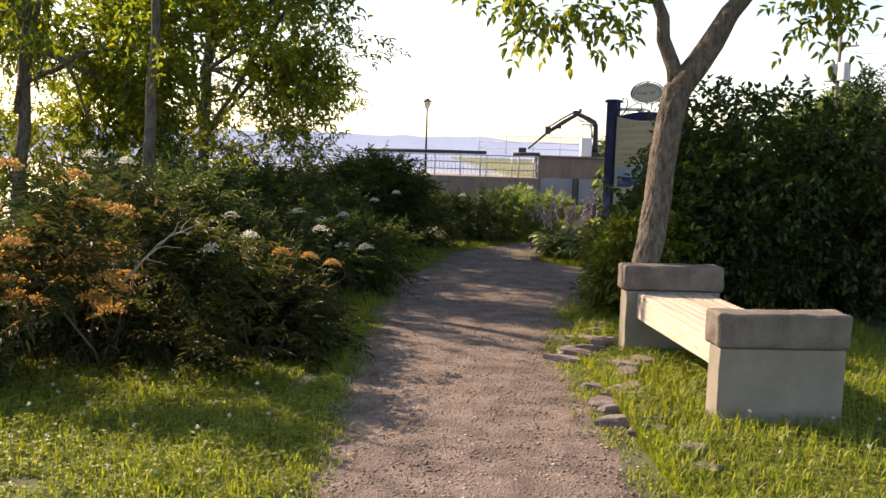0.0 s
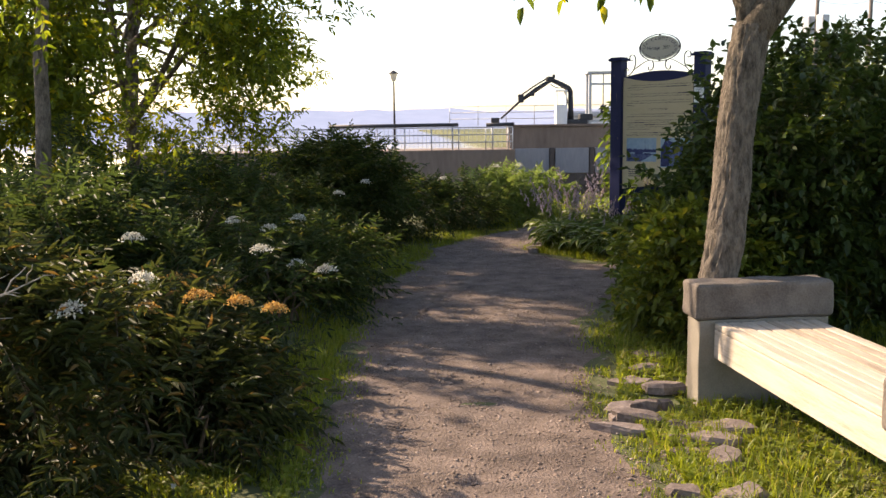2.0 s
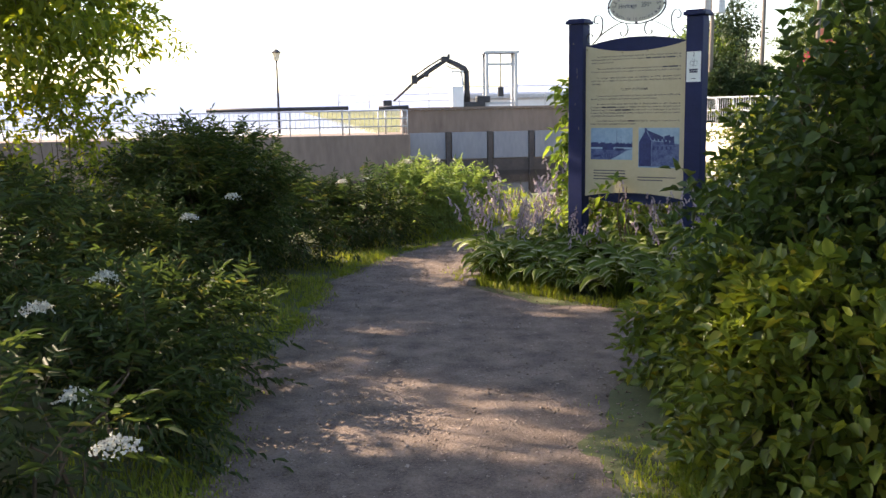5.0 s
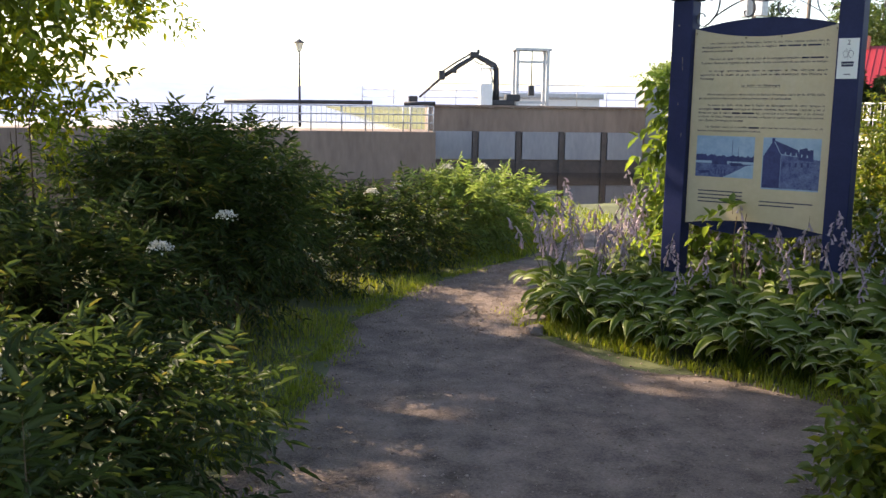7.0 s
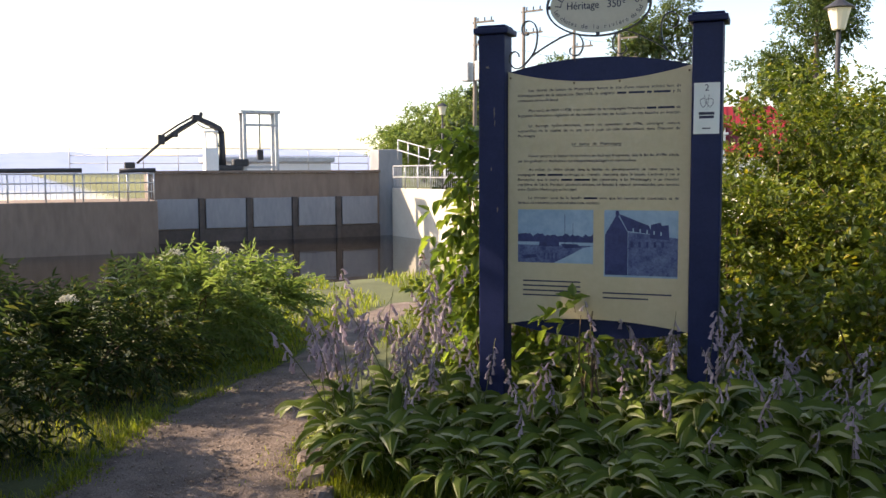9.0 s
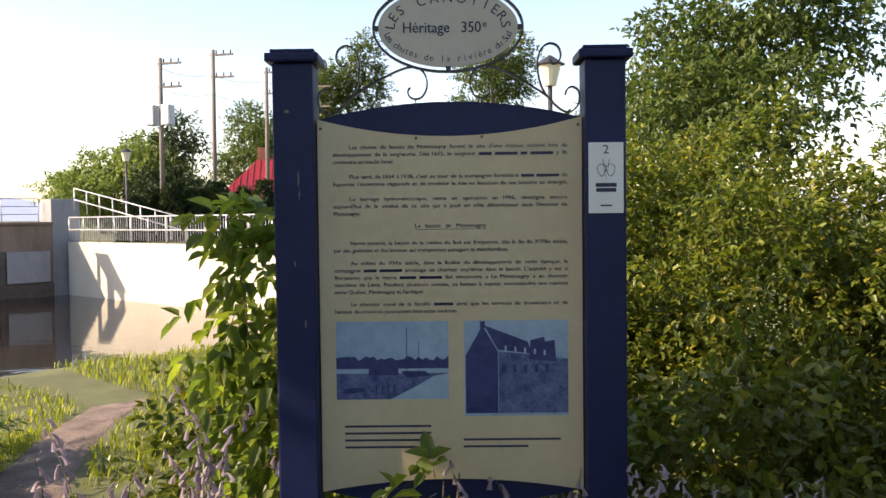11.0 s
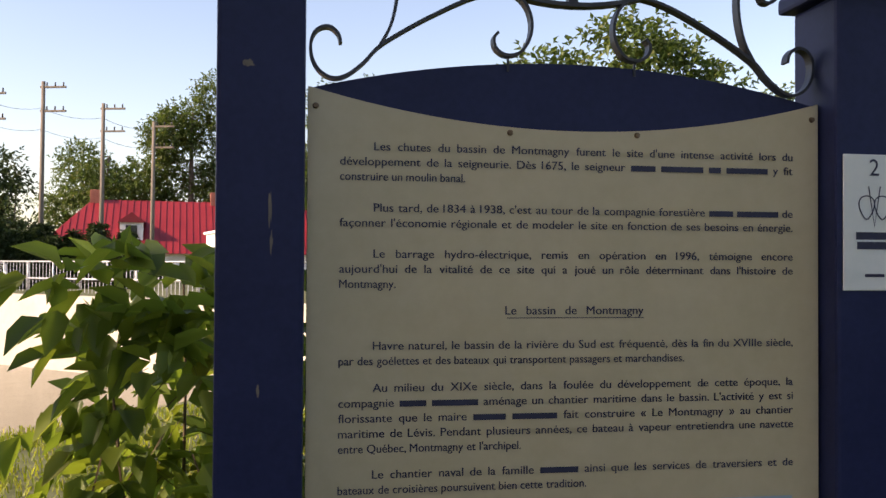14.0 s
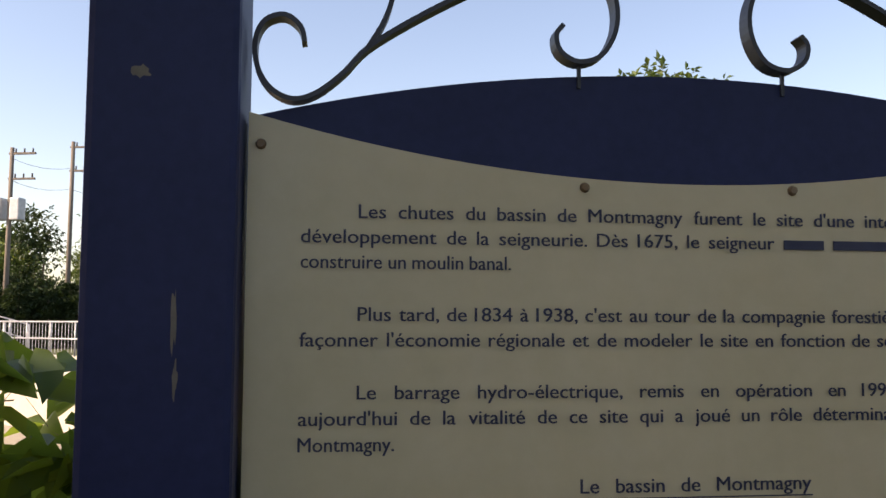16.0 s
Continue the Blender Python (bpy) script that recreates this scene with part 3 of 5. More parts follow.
def sign(at):
    t = thing("information_sign", "cream text panel between navy wooden posts with oval plate", "sign", at)
    for s in (-1, 1):
        cx = s * 0.564
        p = part("post", box(cx - 0.074, cx + 0.074, -0.074, 0.074, -0.1, 2.345, 0.008), M["navy"], t, "navy painted timber post")
        bm = box(cx - 0.097, cx + 0.097, -0.097, 0.097, 2.347, 2.38, 0.008)
        box(cx - 0.08, cx + 0.08, -0.08, 0.08, 2.381, 2.395, 0.005, 2, bm)
        part("post_cap", bm, M["navy"], p)
    top = lambda u: PT - 0.066 * u
    pan = arc_plate("panel", lambda u: PB + 0.045 * u, top, -0.02, 0.0, M["cream"], t, "cream printed panel with faded blue pictures")
    arc_plate("header_board", lambda u: PT - 0.09 * u - 0.004, lambda u: PT + 0.062 * u, 0.002, 0.03, M["navy"], t, "navy curved header board")
    arc_plate("footer_board", lambda u: PB - 0.06 * u - 0.002, lambda u: PB + 0.07 * u + 0.004, 0.002, 0.03, M["navy"], t, "navy curved foot board")
    arc_plate("back_board", lambda u: PB + 0.03 * u, lambda u: PT - 0.08 * u, 0.0305, 0.045, M["navy"], t)
    for x, dz in ((-0.472, 0.034), (-0.122, 0.072), (0.12, 0.07), (0.472, 0.03)):
        bm = bmesh.new()
        bmesh.ops.create_cone(bm, cap_ends=True, segments=10, radius1=0.006, radius2=0.004, depth=0.006, matrix=pose(x, -0.0225, PT - dz, 90))
        part("screw", bm, M["screw"], pan)
    y = -0.0215
    L, R, IND = -0.429, 0.431, 0.06
    S, LH = 0.0212, 0.0267
    paras = [
        (2.0355, ["Les chutes du bassin de Montmagny furent le site d'une intense activité lors du", "développement de la seigneurie. Dès 1675, le seigneur #### ####### ## ####### y fit", "construire un moulin banal."]),
        (1.927, ["Plus tard, de 1834 à 1938, c'est au tour de la compagnie forestière #### ####### de", "façonner l'économie régionale et de modeler le site en fonction de ses besoins en énergie."]),
        (1.8455, ["Le barrage hydro-électrique, remis en opération en 1996, témoigne encore", "aujourd'hui de la vitalité de ce site qui a joué un rôle déterminant dans l'histoire de", "Montmagny."]),
        (1.683, ["Havre naturel, le bassin de la rivière du Sud est fréquenté, dès la fin du XVIIIe siècle,", "par des goélettes et des bateaux qui transportent passagers et marchandises."]),
        (1.609, ["Au milieu du XIXe siècle, dans la foulée du développement de cette époque, la", "compagnie #### ####### aménage un chantier maritime dans le bassin. L'activité y est si", "florissante que le maire ##### ####### fait construire « Le Montmagny » au chantier", "maritime de Lévis. Pendant plusieurs années, ce bateau à vapeur entretiendra une navette", "entre Québec, Montmagny et l'archipel."]),
        (1.457, ["Le chantier naval de la famille ###### ainsi que les services de traversiers et de", "bateaux de croisières poursuivent bien cette tradition."]),
    ]
    for z, lines in paras:
        for i, s in enumerate(lines):
            last = i == len(lines) - 1 and not s.endswith("énergie.") 
            text_line(s.split(), L + (IND if i == 0 else 0), R, z - i * LH, S, pan, y, justify=not last, squeeze=0.97)
    end = text_line("Le bassin de Montmagny".split(), -0.13, 0.132, 1.7445, S * 1.04, pan, y, justify=True, squeeze=0.95)
    mesh_ob("underline", [(-0.127, y, 1.7375), (end + 0.002, y, 1.7375), (end + 0.002, y, 1.739), (-0.127, y, 1.739)], [(0, 1, 2, 3)], M["ink"], pan)
    # pictures
    x0, x1, zb, zt = -0.428, -0.012, 1.11, 1.4
    rect = lambda nm, a, b, c, d, m, dy=0.0: mesh_ob(nm, [(a, y + 0.0009 - dy, c), (b, y + 0.0009 - dy, c), (b, y + 0.0009 - dy, d), (a, y + 0.0009 - dy, d)], [(0, 1, 2, 3)], m, pan)

    def shape(nm, pts, m, dy):
        bm = bmesh.new()
        bm.faces.new([bm.verts.new((a, y + 0.0009 - dy, b)) for a, b in pts])
        return part(nm, bm, m, pan)
    rect("photograph", x0, x1, zb, zt, M["photo_sky"])
    rng = random.Random(5)
    ridge = [(x0 + (x1 - x0) * i / 30, 1.26 + rng.uniform(-0.006, 0.012)) for i in range(31)]
    shape("far_bank", [(x1, 1.22), (x0, 1.22)][::-1] + ridge[::-1], M["photo_dark"], 0.0005)
    rect("picture_water", x0, x1, zb, 1.222, M["photo_mid"], 0.0007)
    shape("hull", [(x0 + 0.24, 1.215), (x0 + 0.33, 1.215), (x0 + 0.35, 1.197), (x0 + 0.26, 1.19)], M["photo_dark"], 0.001)
    shape("picture_light_water", [(x0 + 0.2, zb), (x1, zb), (x1, 1.205), (x0 + 0.36, 1.195), (x0 + 0.3, 1.16)], M["photo_sky"], 0.0008)
    rect("picture_shore", x0, x1, 1.207, 1.224, M["photo_sky"], 0.0008)
    rect("picture_boathouse", x0 + 0.13, x0 + 0.225, 1.13, 1.2, M["photo_mid"], 0.0009)
    rect("picture_boathouse_roof", x0 + 0.12, x0 + 0.23, 1.2, 1.245, M["photo_dark"], 0.001)
    for i in range(4):
        rect("picture_post", x0 + 0.145 + i * 0.022, x0 + 0.151 + i * 0.022, 1.13, 1.165, M["photo_dark"], 0.001)
    shape("hull", [(x0 + 0.02, 1.15), (x0 + 0.1, 1.155), (x0 + 0.11, 1.14), (x0 + 0.035, 1.13)], M["photo_dark"], 0.001)
    rect("mast", x0 + 0.26, x0 + 0.263, 1.205, 1.375, M["photo_dark"], 0.001)
    rect("mast", x0 + 0.305, x0 + 0.307, 1.205, 1.325, M["photo_dark"], 0.001)
    x0, x1 = 0.046, 0.43
    rect("photograph", x0, x1, 1.045, 1.4, M["photo_sky"])
    shape("gable", [(x0 + 0.005, 1.055), (x0 + 0.125, 1.055), (x0 + 0.125, 1.285), (x0 + 0.068, 1.38), (x0 + 0.005, 1.27)], M["photo_dark"], 0.0005)
    shape("picture_roof", [(x0 + 0.125, 1.29), (x0 + 0.25, 1.275), (x0 + 0.235, 1.32), (x0 + 0.075, 1.382)], M["photo_dark"], 0.0006)
    shape("picture_wall", [(x0 + 0.127, 1.055), (x1, 1.055), (x1, 1.255), (x0 + 0.25, 1.273), (x0 + 0.127, 1.285)], M["photo_mid"], 0.0006)
    shape("annex", [(x0 + 0.24, 1.255), (x0 + 0.34, 1.245), (x0 + 0.335, 1.325), (x0 + 0.3, 1.32), (x0 + 0.295, 1.337), (x0 + 0.245, 1.325)], M["photo_dark"], 0.0007)
    rect("chimney", x0 + 0.06, x0 + 0.078, 1.37, 1.397, M["photo_dark"], 0.0007)
    for i in range(5):
        rect("picture_dormer", x0 + 0.15 + i * 0.036, x0 + 0.157 + i * 0.036, 1.285 - i * 0.004, 1.305 - i * 0.004, M["photo_sky"], 0.0009)
        rect("window", x0 + 0.14 + i * 0.04, x0 + 0.153 + i * 0.04, 1.205, 1.235, M["photo_dark"], 0.0009)
    # captions too faint to read
    for i in range(4):
        z = 1.005 - i * 0.026
        rect("caption_bar", L + 0.03, L + 0.35 - 0.05 * (i == 3), z, z + 0.008, M["ink"])
        if i > 1:
            rect("caption_bar", L + 0.47, R - 0.03 - 0.12 * (i == 3), z, z + 0.008, M["ink"])
    # oval plate and scrolls
    OC, ORX, ORZ = 2.477, 0.257, 0.143
    n = 56
    ov = [(ORX * math.cos(2 * math.pi * i / n), d, OC + ORZ * math.sin(2 * math.pi * i / n)) for d in (-0.008, 0.008) for i in range(n)]
    of = [tuple(range(n))[::-1], tuple(range(n, 2 * n))] + [(i, (i + 1) % n, n + (i + 1) % n, n + i) for i in range(n)]
    oval = mesh_ob("oval_plate", ov, of, M["ovalcream"], t, False, "cream oval plate with navy lettering")
    ribbon("oval_frame", [((ORX + 0.017) * math.cos(2 * math.pi * i / n), OC + (ORZ + 0.017) * math.sin(2 * math.pi * i / n)) for i in range(n + 1)], 0.024, 0.008, M["iron"], t)
    for a in (0, 90, 180, 270):
        x, z = (ORX + 0.007) * math.cos(radians(a)), OC + (ORZ + 0.007) * math.sin(radians(a))
        part("oval_bracket", box(x - 0.009, x + 0.009, -0.01, 0.01, z - 0.009, z + 0.009), M["iron"], t)
    text_line(["Héritage", "350"], -0.165, 0.12, OC - 0.018, 0.056, oval, -0.0095, squeeze=0.8)
    text_line(["e"], 0.128, 0.15, OC + 0.0, 0.036, oval, -0.0095, justify=False)
    curved_text("LES CANOTIERS", ORX - 0.062, ORZ - 0.052, OC, 0.052, 90, 172, oval, -0.0095, False)
    curved_text("Les chutes de la rivière du Sud", ORX - 0.018, ORZ - 0.018, OC, 0.034, 270, 152, oval, -0.0095, True)
    for s in (-1, 1):
        # long bar with curls at both ends, and the tall curl that branches from it
        pts = [(-0.425, 2.30 - 0.065), (-0.43, 2.252), (-0.448, 2.264), (-0.470, 2.257), (-0.481, 2.235), (-0.478, 2.205), (-0.462, 2.182), (-0.437, 2.172), (-0.41, 2.18), (-0.38, 2.203), (-0.352, 2.232), (-0.30, 2.265), (-0.24, 2.297), (-0.18, 2.325), (-0.13, 2.341), (-0.095, 2.343), (-0.066, 2.325), (-0.052, 2.295), (-0.054, 2.262), (-0.072, 2.234), (-0.10, 2.226), (-0.122, 2.237), (-0.127, 2.256), (-0.118, 2.268)]
        tall = [(-0.352, 2.232), (-0.33, 2.27), (-0.318, 2.32), (-0.318, 2.37), (-0.335, 2.408), (-0.368, 2.424), (-0.398, 2.41), (-0.408, 2.378), (-0.395, 2.353), (-0.375, 2.35), (-0.366, 2.364)]
        for nm, q in (("scroll", pts), ("scroll_curl", tall)):
            dense = []
            for i in range(len(q) - 1):
                p0, p1, p2, p3 = [Vector((*q[min(max(k, 0), len(q) - 1)], 0)) for k in (i - 1, i, i + 1, i + 2)]
                for k in range(4):
                    u = k / 4
                    c = 0.5 * (2 * p1 + (p2 - p0) * u + (2 * p0 - 5 * p1 + 4 * p2 - p3) * u * u + (3 * p1 - p0 - 3 * p2 + p3) * u ** 3)
                    dense.append((-s * (-0.48 + (c.x + 0.48) * 0.935), c.y - 0.008))
            dense.append((-s * (-0.48 + (q[-1][0] + 0.48) * 0.935), q[-1][1] - 0.008))
            ribbon(nm, dense, 0.022, 0.0055, M["iron"], t)
        part("scroll_pin", box(s * 0.122 - 0.002, s * 0.122 + 0.002, -0.002, 0.002, 2.19, 2.22), M["iron"], t)
    # worn spots on the left post
    rw_ = random.Random(3)
    for cx, cz, a_, b_ in ((-0.585, 2.17, 0.012, 0.008), (-0.548, 1.93, 0.0035, 0.035), (-0.545, 1.87, 0.003, 0.02), (-0.565, 1.62, 0.003, 0.015), (-0.53, 1.4, 0.004, 0.02)):
        bm = bmesh.new()
        bm.faces.new([bm.verts.new((cx + a_ * math.cos(k * 0.42) * rw_.uniform(0.4, 1.1), -0.0746, cz + b_ * math.sin(k * 0.42) * rw_.uniform(0.5, 1.1))) for k in range(15)])
        part("worn_spot", bm, M["scuff"], t, "bare scuffed spot on the paint")
    # plate on the right post
    pl = part("trail_plate", box(0.501, 0.627, -0.0775, -0.0745, 1.79, 2.045, 0.001, 1), M["white"], t, "small white plate with numeral and loop mark")
    yy = -0.0785
    v, f, a = word_geo("2", 0.045)
    mesh_ob("numeral", [(0.564 - a / 2 + p, yy, 2.005 + q) for p, q in v], f, M["ink"], pl)
    for cx in (0.548, 0.58):
        ribbon("loop_mark", [(cx + 0.015 * math.cos(radians(k)) + 0.003 * math.sin(radians(2 * k)), 1.945 + 0.022 * math.sin(radians(k))) for k in range(0, 361, 15)], 0.0005, 0.0022, M["ink"], pl).location.y = yy
    ribbon("loop_stem", [(0.552, 1.985), (0.564, 1.91), (0.576, 1.985)], 0.0005, 0.0022, M["ink"], pl).location.y = yy
    for z, h, ww in ((1.885, 0.014, 0.038), (1.867, 0.014, 0.036), (1.815, 0.006, 0.02)):
        mesh_ob("wordmark_bar", [(0.564 - ww, yy, z), (0.564 + ww, yy, z), (0.564 + ww, yy, z + h), (0.564 - ww, yy, z + h)], [(0, 1, 2, 3)], M["ink"], pl)
    return t


sign(SIGN)


# ---- trees ----
def branch_set(parent, fork, ends, r0, seed, name="limb"):
    rng = random.Random(seed)
    for e, r in ends:
        pts = bend(fork, e, 6, (0, 0, 0.08), 0.03, rng)
        tube(name, pts, [r0 * r * (1 - 0.11 * i) for i in range(7)], M["bark"], parent, 8, 0.15)


def bench_tree():
    t = thing("tree", "grey-barked forked tree behind the bench", "tree", pose(0, 0, 0))
    tr = bend((1.57, 7.17, -0.05), (1.87, 7.5, 2.12), 12, (-0.03, 0, 0), 0.008, random.Random(1))
    mesh_ob("trunk", *bark_trunk(tr, [0.15, 0.12] + [0.108 - 0.0005 * i for i in range(11)]), M["bark"], t, True)
    f = (1.865, 7.5, 2.06)
    branch_set(t, f, [((1.58, 7.6, 3.1), 0.75), ((2.68, 7.4, 3.2), 1.1)], 0.105, 2)
    branch_set(t, (1.64, 7.58, 2.8), [((0.2, 7.2, 2.72), 0.5), ((1.5, 7.8, 4.6), 0.9)], 0.05, 3)
    branch_set(t, (2.62, 7.4, 3.12), [((3.3, 7.0, 4.8), 0.9), ((3.6, 7.8, 4.4), 0.8), ((2.3, 8.0, 5.0), 0.8)], 0.07, 4)
    # Crown is above view, spread wide to block sky light over the path.
    blobs = [(1.2, 7.3, 4.8, 1.5, 1.5, 0.9), (3.4, 7.2, 4.7, 1.7, 1.7, 1.0), (2.3, 7.8, 5.9, 1.9, 1.9, 1.0), (0.2, 8.0, 4.5, 1.3, 1.4, 0.7), (2.2, 9.0, 5.0, 1.6, 1.5, 0.9)]
    foliage(t, blobs, 2600, M["ash"], 11, length=0.34, pairs=4, leaf=0.1, wide=0.42, up=0.1, flat=0.7, droop=0.35, name="crown", shell=0.3)
    foliage(t, [(0.75, 7.25, 2.72, 0.7, 0.35, 0.16), (2.9, 7.2, 2.82, 0.2, 0.3, 0.2)], 130, M["ash"], 12, length=0.3, pairs=4, leaf=0.105, wide=0.46, up=0.0, flat=0.5, droop=0.25, name="hanging_spray", shell=0.1)


def ash_tree(x, y, h, blobs, n, seed, r=0.09, holes=0.58, label="ash tree with drooping pinnate leaves over the shrubs"):
    t = thing("tree", label, "tree", pose(0, 0, 0), "shore trees")
    rng = random.Random(seed)
    top = (x + 0.3, y - 0.1, h * 0.62)
    tube("trunk", bend((x, y, -0.1), top, 9, (0.06, 0.05, 0), 0.03, rng), [r * (1.15 - 0.07 * i) for i in range(10)], M["bark"], t, 12, 0.15)
    for b in blobs:
        k = rng.uniform(0.35, 0.95)
        s = Vector((x, y, 0)).lerp(Vector(top), k)
        tube("limb", bend(s, (b[0], b[1], b[2]), 6, (0, 0, 0.15), 0.06, rng), [r * 0.5 * (1 - 0.13 * i) for i in range(7)], M["bark"], t, 7, 0.1)
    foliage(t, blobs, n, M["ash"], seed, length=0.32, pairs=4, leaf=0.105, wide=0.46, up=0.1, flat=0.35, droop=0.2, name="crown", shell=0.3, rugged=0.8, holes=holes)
    return t


bench_tree()
# Last four blobs: unseen crown over the path, added to block sky light.
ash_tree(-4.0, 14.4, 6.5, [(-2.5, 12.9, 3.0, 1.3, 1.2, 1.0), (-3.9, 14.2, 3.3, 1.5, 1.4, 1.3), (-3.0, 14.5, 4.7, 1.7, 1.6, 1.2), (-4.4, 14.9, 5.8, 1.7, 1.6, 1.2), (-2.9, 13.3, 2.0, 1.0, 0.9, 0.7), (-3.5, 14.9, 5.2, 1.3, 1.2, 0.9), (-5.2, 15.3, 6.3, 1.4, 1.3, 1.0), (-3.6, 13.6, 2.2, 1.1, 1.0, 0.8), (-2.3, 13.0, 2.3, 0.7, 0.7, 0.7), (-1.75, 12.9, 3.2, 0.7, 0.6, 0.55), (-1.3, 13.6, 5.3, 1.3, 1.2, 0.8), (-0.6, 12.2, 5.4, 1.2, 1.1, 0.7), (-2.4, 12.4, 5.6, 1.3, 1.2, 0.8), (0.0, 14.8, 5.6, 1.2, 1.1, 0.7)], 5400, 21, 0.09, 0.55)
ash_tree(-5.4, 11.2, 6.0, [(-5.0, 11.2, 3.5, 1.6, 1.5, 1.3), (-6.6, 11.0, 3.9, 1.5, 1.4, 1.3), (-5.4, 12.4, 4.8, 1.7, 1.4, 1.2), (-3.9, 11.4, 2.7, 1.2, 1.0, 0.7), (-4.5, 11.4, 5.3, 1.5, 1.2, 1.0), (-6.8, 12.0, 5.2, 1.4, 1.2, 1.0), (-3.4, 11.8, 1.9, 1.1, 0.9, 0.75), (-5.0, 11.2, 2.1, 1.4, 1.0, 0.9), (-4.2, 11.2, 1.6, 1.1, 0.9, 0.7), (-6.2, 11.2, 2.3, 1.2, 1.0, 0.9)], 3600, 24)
# Blobs above z 5.5: unseen crown, added to shade the sign panel.
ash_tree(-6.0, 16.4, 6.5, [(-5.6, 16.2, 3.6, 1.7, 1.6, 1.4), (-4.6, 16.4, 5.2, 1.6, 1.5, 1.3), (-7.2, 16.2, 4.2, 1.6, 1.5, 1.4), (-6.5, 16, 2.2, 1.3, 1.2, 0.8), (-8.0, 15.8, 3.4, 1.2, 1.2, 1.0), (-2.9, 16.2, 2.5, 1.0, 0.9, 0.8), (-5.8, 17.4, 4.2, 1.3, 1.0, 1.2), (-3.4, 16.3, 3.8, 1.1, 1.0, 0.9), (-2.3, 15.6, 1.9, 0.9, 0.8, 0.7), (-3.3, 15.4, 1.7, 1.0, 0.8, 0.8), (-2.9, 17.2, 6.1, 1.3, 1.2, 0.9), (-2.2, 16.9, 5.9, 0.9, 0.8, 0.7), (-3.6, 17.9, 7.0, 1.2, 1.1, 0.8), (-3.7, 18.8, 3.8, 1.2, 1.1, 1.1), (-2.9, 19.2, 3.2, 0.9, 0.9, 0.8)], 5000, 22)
ash_tree(-3.5, 10.2, 6.4, [(-1.9, 9.6, 3.2, 0.9, 0.7, 0.4), (-2.7, 9.4, 3.3, 1.0, 0.7, 0.45), (-3.0, 9.3, 3.0, 0.8, 0.6, 0.4)], 900, 23, 0.07)


# ---- shrubs ----
def shrub(name, label, blobs, n, m, seed, stems=5, **kw):
    t = thing(name, label, "shrub", pose(0, 0, 0))
    foliage(t, blobs, n, m, seed, **kw)
    stems_under(t, blobs, seed, stems)
    return t


def plume_set(t, spots, m, seed, size=0.16, count=60, name="flower_plume"):
    """Plumes of tiny florets at spots."""
    rng = np.random.default_rng(seed)
    for x, y, z in spots:
        n = count
        a, k = rng.uniform(0, 6.28, n), rng.uniform(0, 1, n)
        r = size * (1.05 - k * 0.6) * rng.uniform(0.3, 1, n) * 0.7
        P = np.stack([x + r * np.cos(a), y + r * np.sin(a), z + size * 0.25 * k - r * 0.25], 1)
        D = rng.normal(0, 1, (n, 3))
        V, F = leaves_geo(P, D, rng.normal(0, 1, (n, 3)), size * 0.13 * rng.uniform(0.6, 1.3, n), size * 0.1, rng, simple=True)
        tagged(np_mesh(name, V, F, m, t), kind="stuff")


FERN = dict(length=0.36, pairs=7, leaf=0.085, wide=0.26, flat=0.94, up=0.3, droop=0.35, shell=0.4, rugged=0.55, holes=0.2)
s = shrub("feathery_shrub", "dark feathery shrub with rust and white plumes", [(-1.75, 6.3, 0.35, 0.7, 0.7, 0.45), (-2.2, 6.0, 0.55, 0.65, 0.75, 0.6), (-2.95, 5.9, 0.32, 0.65, 0.7, 0.42), (-4.0, 6.1, 0.3, 0.9, 0.9, 0.4), (-1.3, 7.1, 0.28, 0.5, 0.7, 0.36), (-1.3, 6.3, 0.22, 0.42, 0.6, 0.3)], 3900, M["fernlit"], 31, **FERN)
rr = random.Random(8)
plume_set(s, [(-2.3 + rr.uniform(-0.5, 0.3), 5.6 + rr.uniform(-0.2, 0.5), rr.uniform(0.6, 1.35)) for _ in range(12)] + [(-2.7 + rr.uniform(-0.5, 0.7), 5.45 + rr.uniform(-0.2, 0.4), rr.uniform(0.35, 0.95)) for _ in range(26)] + [(rr.uniform(-3.4, -2.0), rr.uniform(5.2, 5.7), rr.uniform(0.5, 1.15)) for _ in range(24)], M["rust"], 41, 0.18, 150)
plume_set(s, [(-1.5, 5.75, 0.85), (-2.2, 6.2, 1.38), (-2.5, 6.4, 1.42), (-1.35, 6.2, 0.9)], M["bloom"], 42, 0.12, 150, "white_plume")
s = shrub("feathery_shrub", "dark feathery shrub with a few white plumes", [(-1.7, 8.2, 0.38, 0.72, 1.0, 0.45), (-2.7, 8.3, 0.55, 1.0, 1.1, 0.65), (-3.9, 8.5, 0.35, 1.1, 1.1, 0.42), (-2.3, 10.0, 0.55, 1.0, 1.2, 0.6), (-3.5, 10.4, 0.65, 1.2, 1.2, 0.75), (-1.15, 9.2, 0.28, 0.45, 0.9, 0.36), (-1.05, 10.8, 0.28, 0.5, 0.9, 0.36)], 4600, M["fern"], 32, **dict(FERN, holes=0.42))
plume_set(s, [(-1.4, 8.6, 0.92), (-1.1, 9.8, 0.82), (-0.95, 8.5, 0.62), (-1.75, 7.4, 0.95), (-1.25, 9.2, 0.8), (-0.68, 7.8, 0.68), (-1.05, 7.6, 0.84)], M["bloom"], 43, 0.12, 150, "white_plume")
